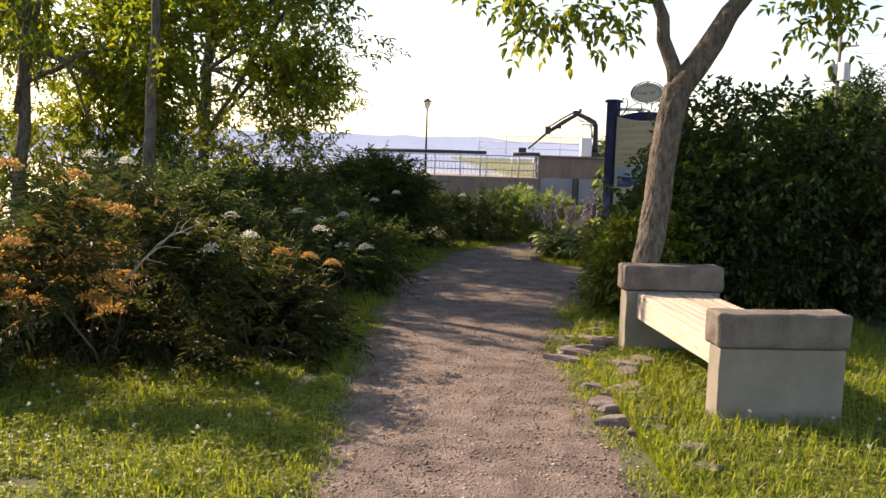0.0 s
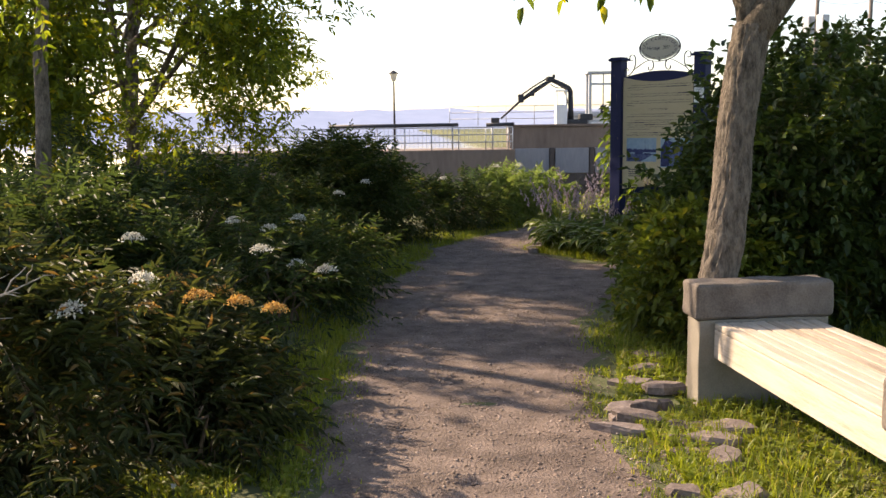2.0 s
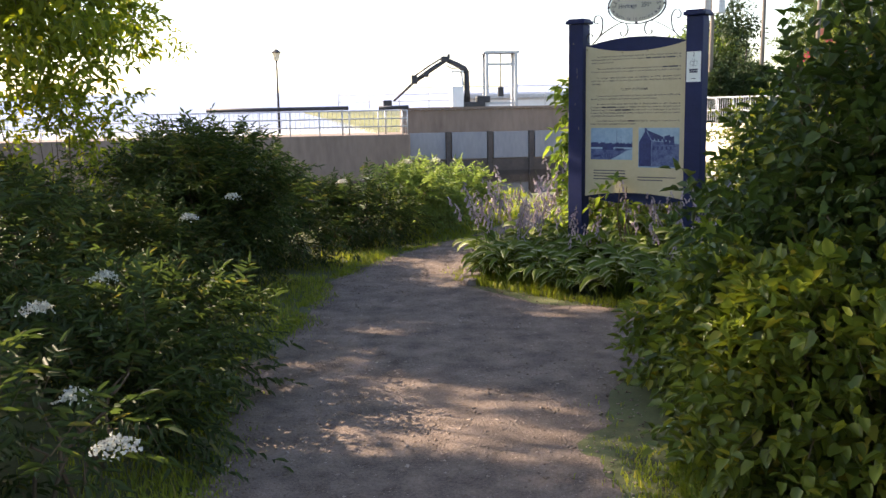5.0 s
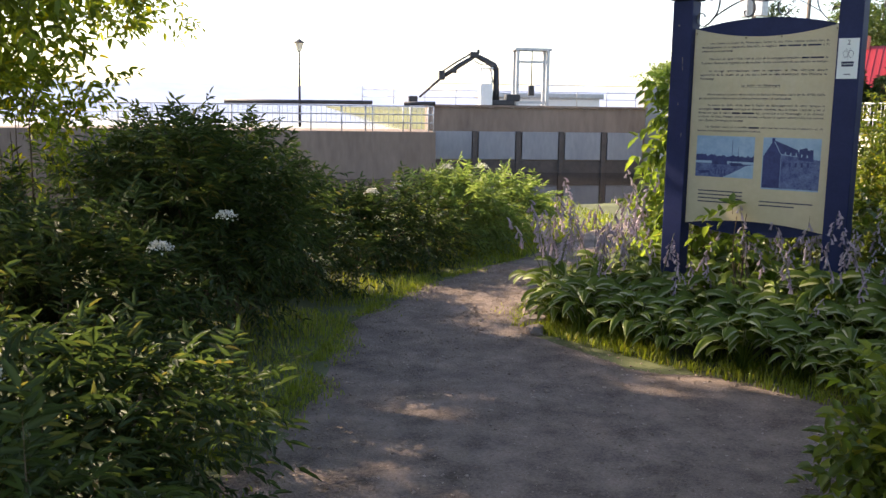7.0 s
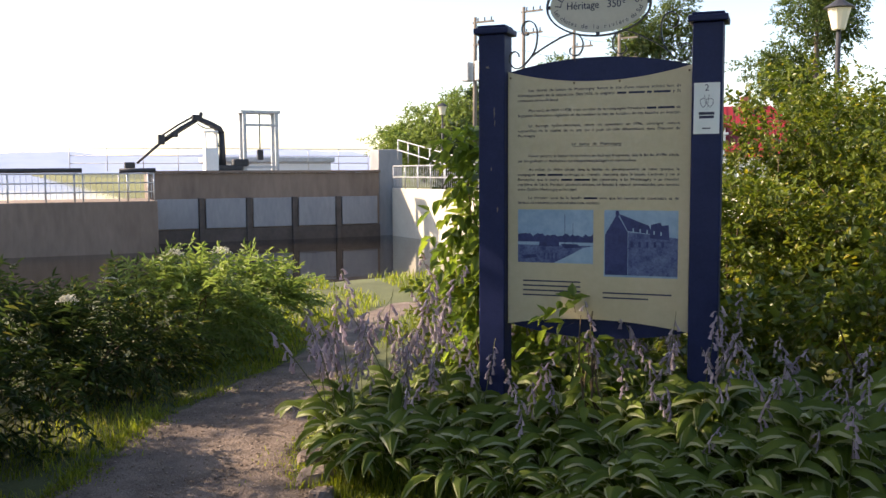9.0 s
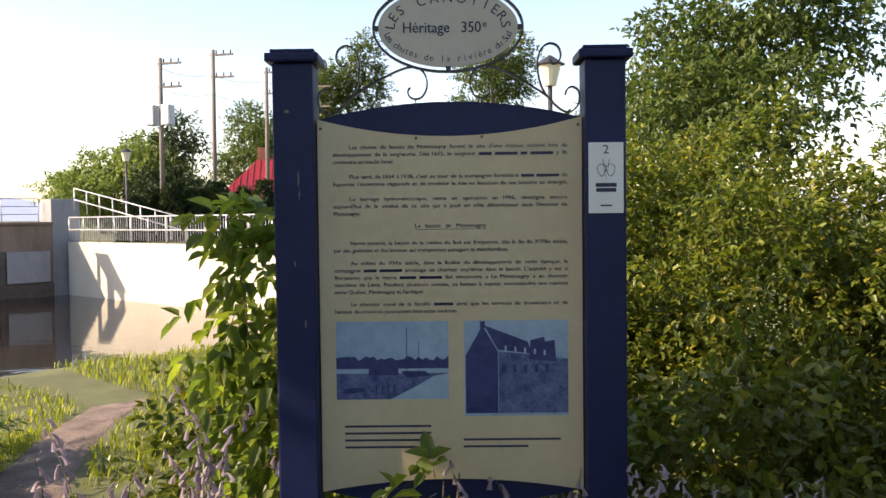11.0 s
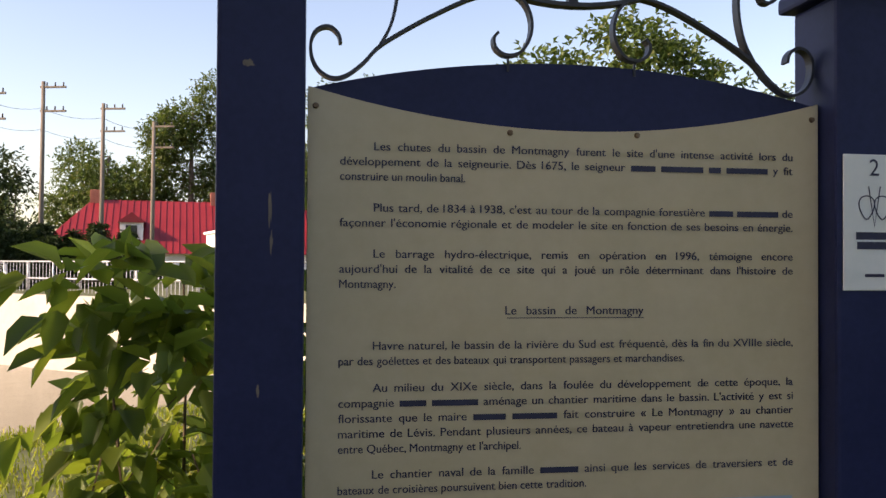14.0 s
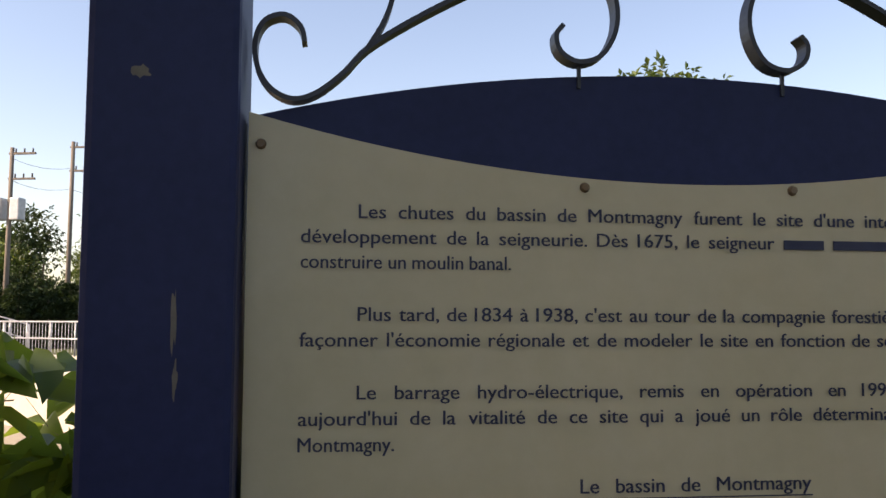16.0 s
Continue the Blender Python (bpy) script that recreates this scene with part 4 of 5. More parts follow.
plume_set(s, [(-0.97, 6.45, 0.74), (-1.18, 6.5, 0.76), (-0.82, 6.55, 0.68), (-1.4, 6.4, 0.72), (-1.5, 7.3, 0.72), (-1.2, 7.2, 0.66), (-1.85, 7.1, 0.75), (-2.2, 7.2, 0.85)], M["rust"], 44, 0.12, 200)
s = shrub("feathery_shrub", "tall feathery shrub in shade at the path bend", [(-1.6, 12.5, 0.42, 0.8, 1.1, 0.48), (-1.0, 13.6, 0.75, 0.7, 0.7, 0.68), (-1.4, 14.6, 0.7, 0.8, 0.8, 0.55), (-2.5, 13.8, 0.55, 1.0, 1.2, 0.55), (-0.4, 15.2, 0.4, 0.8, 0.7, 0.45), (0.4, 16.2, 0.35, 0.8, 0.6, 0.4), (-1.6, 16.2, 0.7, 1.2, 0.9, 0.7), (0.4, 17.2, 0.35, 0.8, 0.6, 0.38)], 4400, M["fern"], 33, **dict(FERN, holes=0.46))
plume_set(s, [(-0.65, 12.2, 0.98), (0.3, 15.0, 0.85), (-0.9, 11.6, 0.9)], M["bloom"], 45, 0.11, 150, "white_plume")
s = shrub("feathery_shrub", "sunlit yellow-green feathery shrub by the water", [(1.3, 17.0, 0.4, 0.6, 0.5, 0.45), (2.0, 17.9, 0.3, 0.6, 0.5, 0.35)], 900, M["willow"], 34, **FERN)
plume_set(s, [(1.6, 16.9, 0.95), (0.7, 16.9, 0.75), (1.25, 17.2, 0.92)], M["bloom"], 46, 0.13, 150, "cream_plume")
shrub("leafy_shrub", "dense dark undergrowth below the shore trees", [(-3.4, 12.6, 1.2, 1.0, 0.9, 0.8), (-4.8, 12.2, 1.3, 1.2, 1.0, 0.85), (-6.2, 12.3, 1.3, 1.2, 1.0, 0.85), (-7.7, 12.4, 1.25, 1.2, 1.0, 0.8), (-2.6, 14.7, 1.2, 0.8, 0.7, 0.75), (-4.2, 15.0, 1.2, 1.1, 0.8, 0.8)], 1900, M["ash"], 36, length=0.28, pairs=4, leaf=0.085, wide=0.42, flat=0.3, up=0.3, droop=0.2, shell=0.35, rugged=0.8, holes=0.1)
OVATE = dict(length=0.28, pairs=4, leaf=0.08, wide=0.62, flat=0.2, up=0.35, droop=0.2, shell=0.5, rugged=0.5)
shrub("leafy_shrub", "dense dark green shrub behind the bench", [(3.0, 9.2, 1.0, 1.1, 1.0, 1.15), (4.4, 9.2, 1.0, 1.1, 1.0, 1.15), (2.5, 8.9, 0.75, 0.65, 0.7, 0.85), (5.8, 9.4, 1.1, 1.2, 1.1, 1.2), (7.4, 9.6, 1.1, 1.2, 1.1, 1.3)], 7000, M["shrub"], 51, **OVATE)
shrub("leafy_shrub", "bright green leafy shrub at the path edge", [(1.95, 8.6, 0.4, 0.42, 0.6, 0.5), (2.95, 9.4, 0.7, 0.55, 0.65, 0.75), (2.1, 9.8, 0.25, 0.28, 0.4, 0.3)], 3200, M["yel"], 52, **OVATE)
shrub("leafy_shrub", "yellow-green sunlit shrub where the path widens", [(3.3, 10.35, 0.5, 0.6, 0.5, 0.55), (4.0, 10.5, 0.6, 0.7, 0.6, 0.65), (2.5, 10.2, 0.3, 0.36, 0.38, 0.36), (2.95, 10.1, 0.4, 0.4, 0.4, 0.45), (4.6, 10.9, 0.9, 0.7, 0.6, 0.75)], 3300, M["yel_lit"], 54, **OVATE)
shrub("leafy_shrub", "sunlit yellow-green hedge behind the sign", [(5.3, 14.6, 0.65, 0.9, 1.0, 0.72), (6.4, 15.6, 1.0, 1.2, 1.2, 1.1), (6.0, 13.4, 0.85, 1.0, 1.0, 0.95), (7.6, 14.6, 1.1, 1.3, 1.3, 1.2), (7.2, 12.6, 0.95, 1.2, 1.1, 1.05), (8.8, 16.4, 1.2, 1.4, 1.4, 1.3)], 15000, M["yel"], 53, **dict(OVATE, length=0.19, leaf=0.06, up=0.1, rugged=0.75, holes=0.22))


# ---- dam and basin ----
def railing(name, a, b, h, n, m, label, bars=3, r=0.025, pick=0):
    t = thing(name, label, "railing", pose(0, 0, 0))
    a, b = Vector(a), Vector(b)
    for i in range(n + 1):
        p = a.lerp(b, i / n)
        tube("rail_post", [p, p + Vector((0, 0, h))], r, m, t, 6)
    for k in range(bars):
        dz = Vector((0, 0, h * (1 - k / bars)))
        tube("rail_bar", [a + dz, b + dz], r, m, t, 6)
    if pick:
        v, f = tube_geo([(0, 0, h * 0.1), (0, 0, h * 0.97)], [0.012] * 2, 4)
        me = bpy.data.meshes.new("picket")
        me.from_pydata([tuple(q) for q in v], [], f)
        me.materials.append(m)
        for i in range(pick):
            o = new("picket", me)
            o.parent = t
            o.location = a.lerp(b, (i + 0.5) / pick)
    return t


DY = 52.0
d = tagged(thing("dam", "stained concrete dam wall with paler patched bays", "dam", pose(0, 0, 0)), kind="structure")
part("wall", box(5.2, 16.3, DY, DY + 1.6, -3.4, 1.6, 0.04), M["dam"], d)
part("coping", box(5.15, 16.35, DY - 0.12, DY + 1.7, 1.602, 1.72, 0.03), M["dam"], d)
for i in range(5):
    x = 5.3 + i * 2.2
    part("bay_panel", box(x + 0.2, x + 2.05, DY - 0.14, DY - 0.002, -0.95, 0.42, 0.02), M["patch"], d)
    part("buttress", box(x - 0.12, x + 0.12, DY - 0.2, DY - 0.002, -3.4, 0.45, 0.02), M["wetdark"], d)
part("waterline", box(5.2, 16.3, DY - 0.1, DY - 0.004, -3.4, -1.0), M["wetdark"], d, "wet dark band above the water")
tagged(part("abutment_wall", box(-14, 5.0, 47.5, 51.8, -3.4, 0.5, 0.05), M["dam"], None), "brown concrete side wall of the basin", "wall", kind="structure")
railing("railing", (-14, 47.7, 0.5), (4.9, 47.7, 0.5), 1.1, 14, M["galv"], "galvanised railing on the side wall", 3, 0.03, 90)
railing("railing", (2.0, DY + 1.3, 1.72), (16.2, DY + 1.3, 1.72), 1.05, 9, M["galv"], "galvanised railing along the dam deck", 3, 0.02)
tagged(part("gate_block", box(16.4, 17.7, DY + 0.3, DY + 1.6, -3.4, 2.75, 0.04), M["patch"], None), "tall concrete pier at the dam end", "pier", kind="structure")
bm = box(-0.5, 0, 0, 33, -4.2, 0.0, 0.02)
rw = part("retaining_wall", bm, M["pale"], None)
rw.matrix_world = pose(17.0, 52, 0.8) @ Matrix.Rotation(radians(184), 4, "Z")
tagged(rw, "sunlit pale concrete wall of the basin", "wall", kind="structure")
railing("railing", (17.0, 51.8, 0.8), (18.9, 25.2, 0.8), 1.1, 20, M["galv"], "galvanised picket railing on the pale wall", 2, 0.03, 150)


def crane(at):
    t = thing("crane", "dark hydraulic knuckle-boom crane on the dam deck", "crane", at)
    part("base", box(-0.5, 0.9, -0.4, 0.4, 0, 0.25, 0.05), M["steel"], t)
    tube("column", [(0, 0, 0.2), (0.02, 0, 0.9), (0.0, 0, 1.78)], [0.19, 0.15, 0.14], M["steel"], t, 10)
    tube("main_boom", [(0.03, 0, 1.72), (-0.12, 0, 1.95), (-0.5, 0, 2.17), (-1.05, 0, 2.42)], [0.14, 0.16, 0.14, 0.12], M["steel"], t, 8)
    tube("lift_ram", [(-0.18, 0, 1.1), (-0.3, 0, 1.85)], 0.06, M["steel"], t, 8)
    tube("outer_boom", [(-1.05, 0, 2.42), (-1.9, 0, 1.9), (-2.75, 0, 1.32)], [0.11, 0.13, 0.11], M["steel"], t, 6)
    tube("boom_ram", [(-1.2, 0, 2.56), (-2.0, 0, 2.1), (-2.72, 0, 1.62)], 0.045, M["steel"], t, 8)
    tube("extension", [(-2.7, 0, 1.36), (-3.85, 0, 0.35)], [0.07, 0.055], M["steel"], t, 8)
    tube("hose", bend((-0.3, 0.1, 2.05), (-1.1, 0.1, 2.2), 6, (0, 0, -0.14)), 0.025, M["steel"], t, 6)
    part("knuckle", box(-1.35, -0.92, -0.16, 0.16, 2.3, 2.6, 0.06), M["steel"], t)
    part("pivot_lug", box(-1.0, -0.86, -0.1, 0.1, 2.5, 2.72, 0.04), M["steel"], t)
    part("joint", box(-2.9, -2.6, -0.15, 0.15, 1.2, 1.66, 0.05), M["steel"], t)
    part("joint", box(-2.25, -2.0, -0.15, 0.15, 1.55, 1.8, 0.05), M["steel"], t)
    part("grapple", box(-4.4, -3.95, -0.2, 0.2, 0.1, 0.4, 0.06), M["steel"], t)
    part("winch", box(0.5, 1.2, -0.35, 0.35, 0.2, 0.55, 0.08), M["steel"], t)
    return t


crane(pose(8.66, DY + 0.7, 1.72))
c = thing("control_booth", "narrow white control booth with a window", "booth", pose(8.1, DY + 0.5, 1.72))
part("booth_body", box(-0.3, 0.3, -0.3, 0.3, 0, 1.05, 0.02), M["whitepaint"], c)
for x in (-0.28, 0.24):
    part("booth_frame", box(x, x + 0.04, -0.3, 0.3, 1.052, 1.78), M["whitepaint"], c)
part("booth_roof", box(-0.32, 0.32, -0.32, 0.32, 1.782, 1.84, 0.01), M["whitepaint"], c)
g = thing("gantry", "galvanised hoist gantry with hanging hook", "gantry", pose(10.5, DY + 0.6, 1.72))
for x in (-0.85, 0.7):
    part("leg", box(x, x + 0.15, -0.1, 0.1, 0, 2.72, 0.01), M["galv"], g)
    part("leg", box(x, x + 0.15, 0.7, 0.9, 0, 2.72, 0.01), M["galv"], g)
part("top_beam", box(-0.95, 0.95, -0.12, 0.92, 2.722, 2.85, 0.01), M["galv"], g)
part("cross_beam", box(-0.7, 0.7, -0.1, 0.0, 2.1, 2.22, 0.01), M["galv"], g)
part("low_beam", box(-0.7, 0.7, -0.08, 0.05, 0.1, 0.22, 0.01), M["galv"], g)
tube("chain", [(0.0, 0.2, 2.7), (0.0, 0.2, 0.9)], 0.03, M["steel"], g, 6)
part("hook_block", box(-0.15, 0.15, 0.1, 0.3, 0.5, 1.0, 0.05), M["steel"], g)


lb = thing("low_building", "long low pale building behind the dam deck", "building", pose(0, 62, 0))
part("wall", box(9.6, 16.6, -1.2, 1.2, -3.4, 2.2, 0.02), M["whitepaint"], lb)
part("roof", box(9.4, 16.8, -1.4, 1.4, 2.202, 2.5, 0.05), M["galv"], lb, "pale grey metal roof")


def street_lamp(x, y, z, h, label):
    t = thing("street_lamp", label, "street lamp", pose(x, y, z))
    tube("pole", [(0, 0, 0), (0, 0, h)], [0.07, 0.045], M["steel"], t, 8)
    bm = bmesh.new()
    bmesh.ops.create_cone(bm, cap_ends=True, segments=12, radius1=0.12, radius2=0.22, depth=0.4, matrix=pose(0, 0, h + 0.2))
    part("lantern", bm, M["lampglass"], t)
    bm = bmesh.new()
    bmesh.ops.create_cone(bm, cap_ends=True, segments=12, radius1=0.3, radius2=0.03, depth=0.18, matrix=pose(0, 0, h + 0.5))
    part("hood", bm, M["steel"], t)
    return t


street_lamp(-1.1, 54, 0.5, 3.75, "slim dark lamp post on the far quay")
street_lamp(18.9, 50, 0.5, 3.9, "dark lantern post beside the basin fence")
street_lamp(14.5, 22.1, -0.3, 4.6, "tall lantern lamp with frosted glass")


# ---- beyond the basin ----
def spot(t13, dist):
    """A place at that distance along the azimuth t13 degrees right of +y from the sign's front."""
    return 1.0 + dist * math.sin(radians(t13)), 12.0 + dist * math.cos(radians(t13))


def azim(px):
    return 52.27 + math.degrees(math.atan((px - 784) / 1607.0))


def utility_pole(px, dist, h, boxes=False):
    x, y = spot(azim(px), dist)
    t = thing("utility_pole", "grey wooden utility pole with crossarm and wires", "utility pole", pose(x, y, 0.5, 0, 0, -60), "utility poles")
    tube("pole", [(0, 0, -0.5), (0.05, 0, h)], [0.15, 0.1], M["pole"], t, 10)
    for z in (h - 0.35, h - 1.6):
        part("crossarm", box(-0.1, 1.3, -0.06, 0.06, z, z + 0.1, 0.01), M["pole"], t)
        for k in range(3):
            tube("insulator", [(0.25 + 0.45 * k, 0, z + 0.1), (0.25 + 0.45 * k, 0, z + 0.3)], 0.04, M["steel"], t, 6)
    if boxes:
        for x0 in (-0.75, 0.2):
            part("transformer", box(x0, x0 + 0.5, -0.3, 0.3, h - 3.6, h - 2.5, 0.06), M["galv"], t)
    return x, y


poles = [utility_pole(35, 50, 9.9, True), utility_pole(140, 52, 10.8), utility_pole(243, 54, 10.2), utility_pole(330, 57, 9.8)]
for (xa, ya), (xb, yb) in zip(poles, poles[1:]):
    for k in range(2):
        w = tube("overhead_wire", bend((xa, ya, 9.9 - 1.1 * k), (xb, yb, 9.9 - 1.1 * k), 6, (0, 0, -0.25)), 0.012, M["steel"], None, 4)
        tagged(w, "thin black overhead wire between poles", "wire", "overhead wires")


def house(at):
    t = thing("house", "long house with red metal roof and white dormers", "house", at)
    W, D, E, R = 22, 9, 3.4, 7.2
    part("wall", box(-W / 2, W / 2, -D / 2, D / 2, -0.6, E), M["clap"], t, "white clapboard wall")
    ov = 0.6
    vs = [(-W / 2 - ov, -D / 2 - ov, E - 0.3), (W / 2 + ov, -D / 2 - ov, E - 0.3), (W / 2 + ov, D / 2 + ov, E - 0.3), (-W / 2 - ov, D / 2 + ov, E - 0.3), (-W / 2 + 3, 0, R), (W / 2 - 3, 0, R)]
    rf = mesh_ob("roof", vs, [(0, 1, 5, 4), (2, 3, 4, 5), (1, 2, 5), (3, 0, 4), (3, 2, 1, 0)], M["redroof"], t, False, "standing-seam red metal roof")
    geos = []
    for i in range(46):
        x = -W / 2 + 0.2 + i * 0.48
        k = min(1, min(x + W / 2 + ov, W / 2 + ov - x) / (3 + ov))
        if k > 0:
            geos.append(tube_geo([(x, -D / 2 - ov, E - 0.27), (x, -D / 2 - ov + (D / 2 + ov) * k, E - 0.27 + (R - E + 0.3) * k)], [0.035] * 2, 4))
    v, f = join(*geos)
    tagged(mesh_ob("seams", v, f, M["redroof"], rf), kind="stuff")
    for x in (-5.0, 3.5):
        dm = part("dormer", box(x - 0.8, x + 0.8, -D / 2 + 0.6, -1, E + 0.5, E + 2.0), M["clap"], t)
        mesh_ob("dormer_roof", [(x - 1, -D / 2 + 0.4, E + 1.95), (x + 1, -D / 2 + 0.4, E + 1.95), (x, -D / 2 + 0.4, E + 2.7), (x - 1, -0.5, E + 1.95), (x + 1, -0.5, E + 1.95), (x, -0.5, E + 2.7)], [(0, 1, 2), (0, 2, 5, 3), (1, 4, 5, 2), (3, 5, 4)], M["redroof"], dm)
        part("dormer_window", box(x - 0.4, x + 0.4, -D / 2 + 0.55, -D / 2 + 0.595, E + 0.8, E + 1.75), M["pane"], dm)
    for x in (-7.8, 1.0, 6.0):
        part("chimney", box(x - 0.35, x + 0.35, -0.35, 0.35, R - 0.6, R + 0.75, 0.03), M["brickwall"], t)
    for i in range(7):
        x = -9 + i * 3
        w = part("window", box(x - 0.55, x + 0.55, -D / 2 - 0.06, -D / 2 - 0.004, 1.0, 2.4), M["whitepaint"], t)
        part("pane", box(x - 0.45, x + 0.45, -D / 2 - 0.08, -D / 2 - 0.064, 1.1, 2.3), M["pane"], w)
    return t


hx, hy = spot(azim(415), 74)
house(pose(hx, hy, -0.5, 0, 0, -38))


def far_tree(px, dist, h, w, m, seed, n=900, label="broad leafy tree beyond the basin", leaf=0.35, base=0.25):
    x, y = spot(azim(px), dist)
    rng = random.Random(seed)
    t = thing("tree", label, "tree", pose(x, y, 0.4), "trees beyond the basin")
    tube("trunk", bend((0, 0, -0.6), (0.2, 0, h * 0.8), 6, (0, 0, 0), 0.1, rng), [h * 0.022 * (1 - 0.13 * i) for i in range(7)], M["bark"], t, 8, 0.1)
    blobs = []
    for i in range(9):
        k = rng.uniform(base, 0.92)
        s = w * (1.05 - abs(k - 0.5) * 1.1) * 0.5
        a = rng.uniform(0, 6.28)
        blobs.append((s * 0.75 * math.cos(a), s * 0.75 * math.sin(a), h * k, s * 0.7, s * 0.7, h * 0.12))
    foliage(t, blobs, n, m, seed, length=leaf * 2.4, pairs=3, leaf=leaf, wide=0.55, up=0.3, shell=0.2, simple=True, rugged=0.5, name="crown", stems=False)


def cone_tree(px, dist, h, w, seed, n=500):
    x, y = spot(azim(px), dist)
    t = thing("conifer", "dark narrow conifer beyond the basin fence", "tree", pose(x, y, 0.4), "conifers")
    tube("trunk", [(0, 0, -0.5), (0, 0, h * 0.95)], [0.12, 0.02], M["bark"], t, 6)
    rng = np.random.default_rng(seed)
    k = rng.uniform(0, 1, n) ** 1.4
    a = rng.uniform(0, 6.28, n)
    r = w / 2 * (1 - k) ** 0.8 * rng.uniform(0.6, 1.1, n)
    P = np.stack([r * np.cos(a), r * np.sin(a), 0.1 + h * k], 1)
    D = np.stack([np.cos(a), np.sin(a), rng.uniform(-0.2, 0.9, n)], 1)
    (V, F), _ = shoots(P, D, np.full(n, 0.35), 3, 0.28, 0.4, rng, simple=True)
    np_mesh("crown", V, F, M["conifer"], t)


for a in [(90, 62, 7.6, 5, M["conifer"], 61), (250, 88, 14, 8.5, M["fartree"], 62, 2600), (395, 88, 19.5, 7, M["fartree"], 63, 3200), (660, 80, 19, 8, M["fartree"], 64, 3000), (1120, 38, 11.0, 9.0, M["fartree"], 65, 2600), (1490, 60, 12, 8, M["fartree"], 66), (-45, 78, 8.5, 9, M["willow"], 67, 2000), (-90, 84, 7.0, 6, M["willow"], 68, 1500), (10, 80, 6, 6, M["fartree"], 70), (900, 70, 12, 8, M["fartree"], 72)]:
    far_tree(*a)
for i in range(11):
    cone_tree(-20 + i * 30 + (i % 3) * 9, 49 + i % 2, 2.5 + 0.35 * (i % 3), 1.4, 80 + i)
shed_x, shed_y = spot(42.0, 29)
t = thing("shed", "small white flat-roofed shed across the basin", "shed", pose(shed_x, shed_y, 0.5, 0, 0, -30))
part("shed_body", box(-1.05, 1.05, -0.9, 0.9, -0.3, 2.25, 0.03), M["clap"], t)
part("shed_roof", box(-1.12, 1.12, -0.97, 0.97, 2.252, 2.33, 0.02), M["whitepaint"], t)
part("shed_door", box(0.1, 0.8, -0.93, -0.902, -0.2, 1.6), M["galv"], t)
for x0, x1 in ((-4.2, 2.2), (3.6, 5.0)):
    t = thing("log_boom", "dark timber beam lying along the basin railing", "beam", pose(0, 0, 0))
    tube("beam", [(x0, 47.9, 1.72), (x1, 47.9, 1.74)], 0.09, M["steel"], t, 8)
    for x in (x0 + 0.3, x1 - 0.3):
        tube("bracket", [(x, 47.9, 0.5), (x, 47.9, 1.7)], 0.04, M["galv"], t, 6)


railing("railing", (17.1, 51.4, 2.2), (18.0, 43.0, 0.8), 1.0, 8, M["galv"], "sloping galvanised handrail at the dam end", 2, 0.03)


# ---- stones along the path ----
def stone_mesh(seed, sx, sy, sz):
    bm = bmesh.new()
    bmesh.ops.create_icosphere(bm, subdivisions=3, radius=1.0)
    for v in bm.verts:
        d = v.co.copy()
        k = 1 + 0.3 * noise.noise(d * 1.3 + Vector((seed * 3.1, 0, 0))) + 0.12 * noise.noise(d * 4 + Vector((seed, 5, 0)))
        v.co = Vector((d.x * k * sx, d.y * k * sy, max(-0.6, min(0.55, d.z * k)) * sz * (1 + 0.25 * noise.noise(d * 2.2 + Vector((0, seed, 0))))))
    return bm


def slab_mesh(seed, sx, sy, sz):
    """A flat split slab: an uneven many-cornered outline, broken edges, a top of two levels."""
    r = random.Random(seed)
    n = r.randint(6, 8)
    ang = sorted(2 * math.pi * (i + r.uniform(-0.3, 0.3)) / n for i in range(n))
    rad = [r.uniform(0.75, 1.1) for _ in range(n)]
    vs, fs = [], []
    for z, k in ((-0.5, 1.0), (0.25, 1.04), (0.5, 0.86)):
        for a, q in zip(ang, rad):
            vs.append((sx * k * q * math.cos(a) + r.uniform(-0.006, 0.006), sy * k * q * math.sin(a) + r.uniform(-0.006, 0.006), sz * (z + r.uniform(-0.12, 0.12))))
    vs.append((sx * r.uniform(-0.2, 0.2), sy * r.uniform(-0.2, 0.2), sz * r.uniform(0.5, 0.66)))
    for ring in (0, n):
        fs += [(ring + i, ring + (i + 1) % n, ring + n + (i + 1) % n, ring + n + i) for i in range(n)]
    fs += [(2 * n + i, 2 * n + (i + 1) % n, 3 * n) for i in range(n)]
    fs.append(tuple(range(n))[::-1])
    return vs, fs


rs = random.Random(77)
laid = []
for y0, x0, count, spread in ((5.05, 1.1, 6, 0.26), (5.5, 1.1, 5, 0.2), (6.25, 1.2, 7, 0.26), (6.75, 1.0, 5, 0.2), (7.2, 1.12, 3, 0.2), (7.9, 1.3, 3, 0.2), (4.5, 1.15, 3, 0.25)):
    for i in range(count):
        laid.append((x0 + 0.12 * (i % 2) + rs.uniform(-0.1, 0.1), y0 + spread * (2 * i / max(1, count - 1) - 1) + rs.uniform(-0.04, 0.04), 0.012 + 0.03 * (i % 2)))
for i, (x, y, z) in enumerate(laid):
    sx, sy, sz = rs.uniform(0.09, 0.17), rs.uniform(0.05, 0.085), rs.uniform(0.045, 0.07)
    o = mesh_ob("edging_stone", *slab_mesh(i, sx, sy, sz), M["stone"])
    o.matrix_world = pose(x, y, swell(x, y) + z, rs.uniform(-7, 7), rs.uniform(-8, 4), rs.uniform(-30, 30))
    tagged(o, "flat split purplish-grey stone edging the gravel path", "stone", "edging stones")
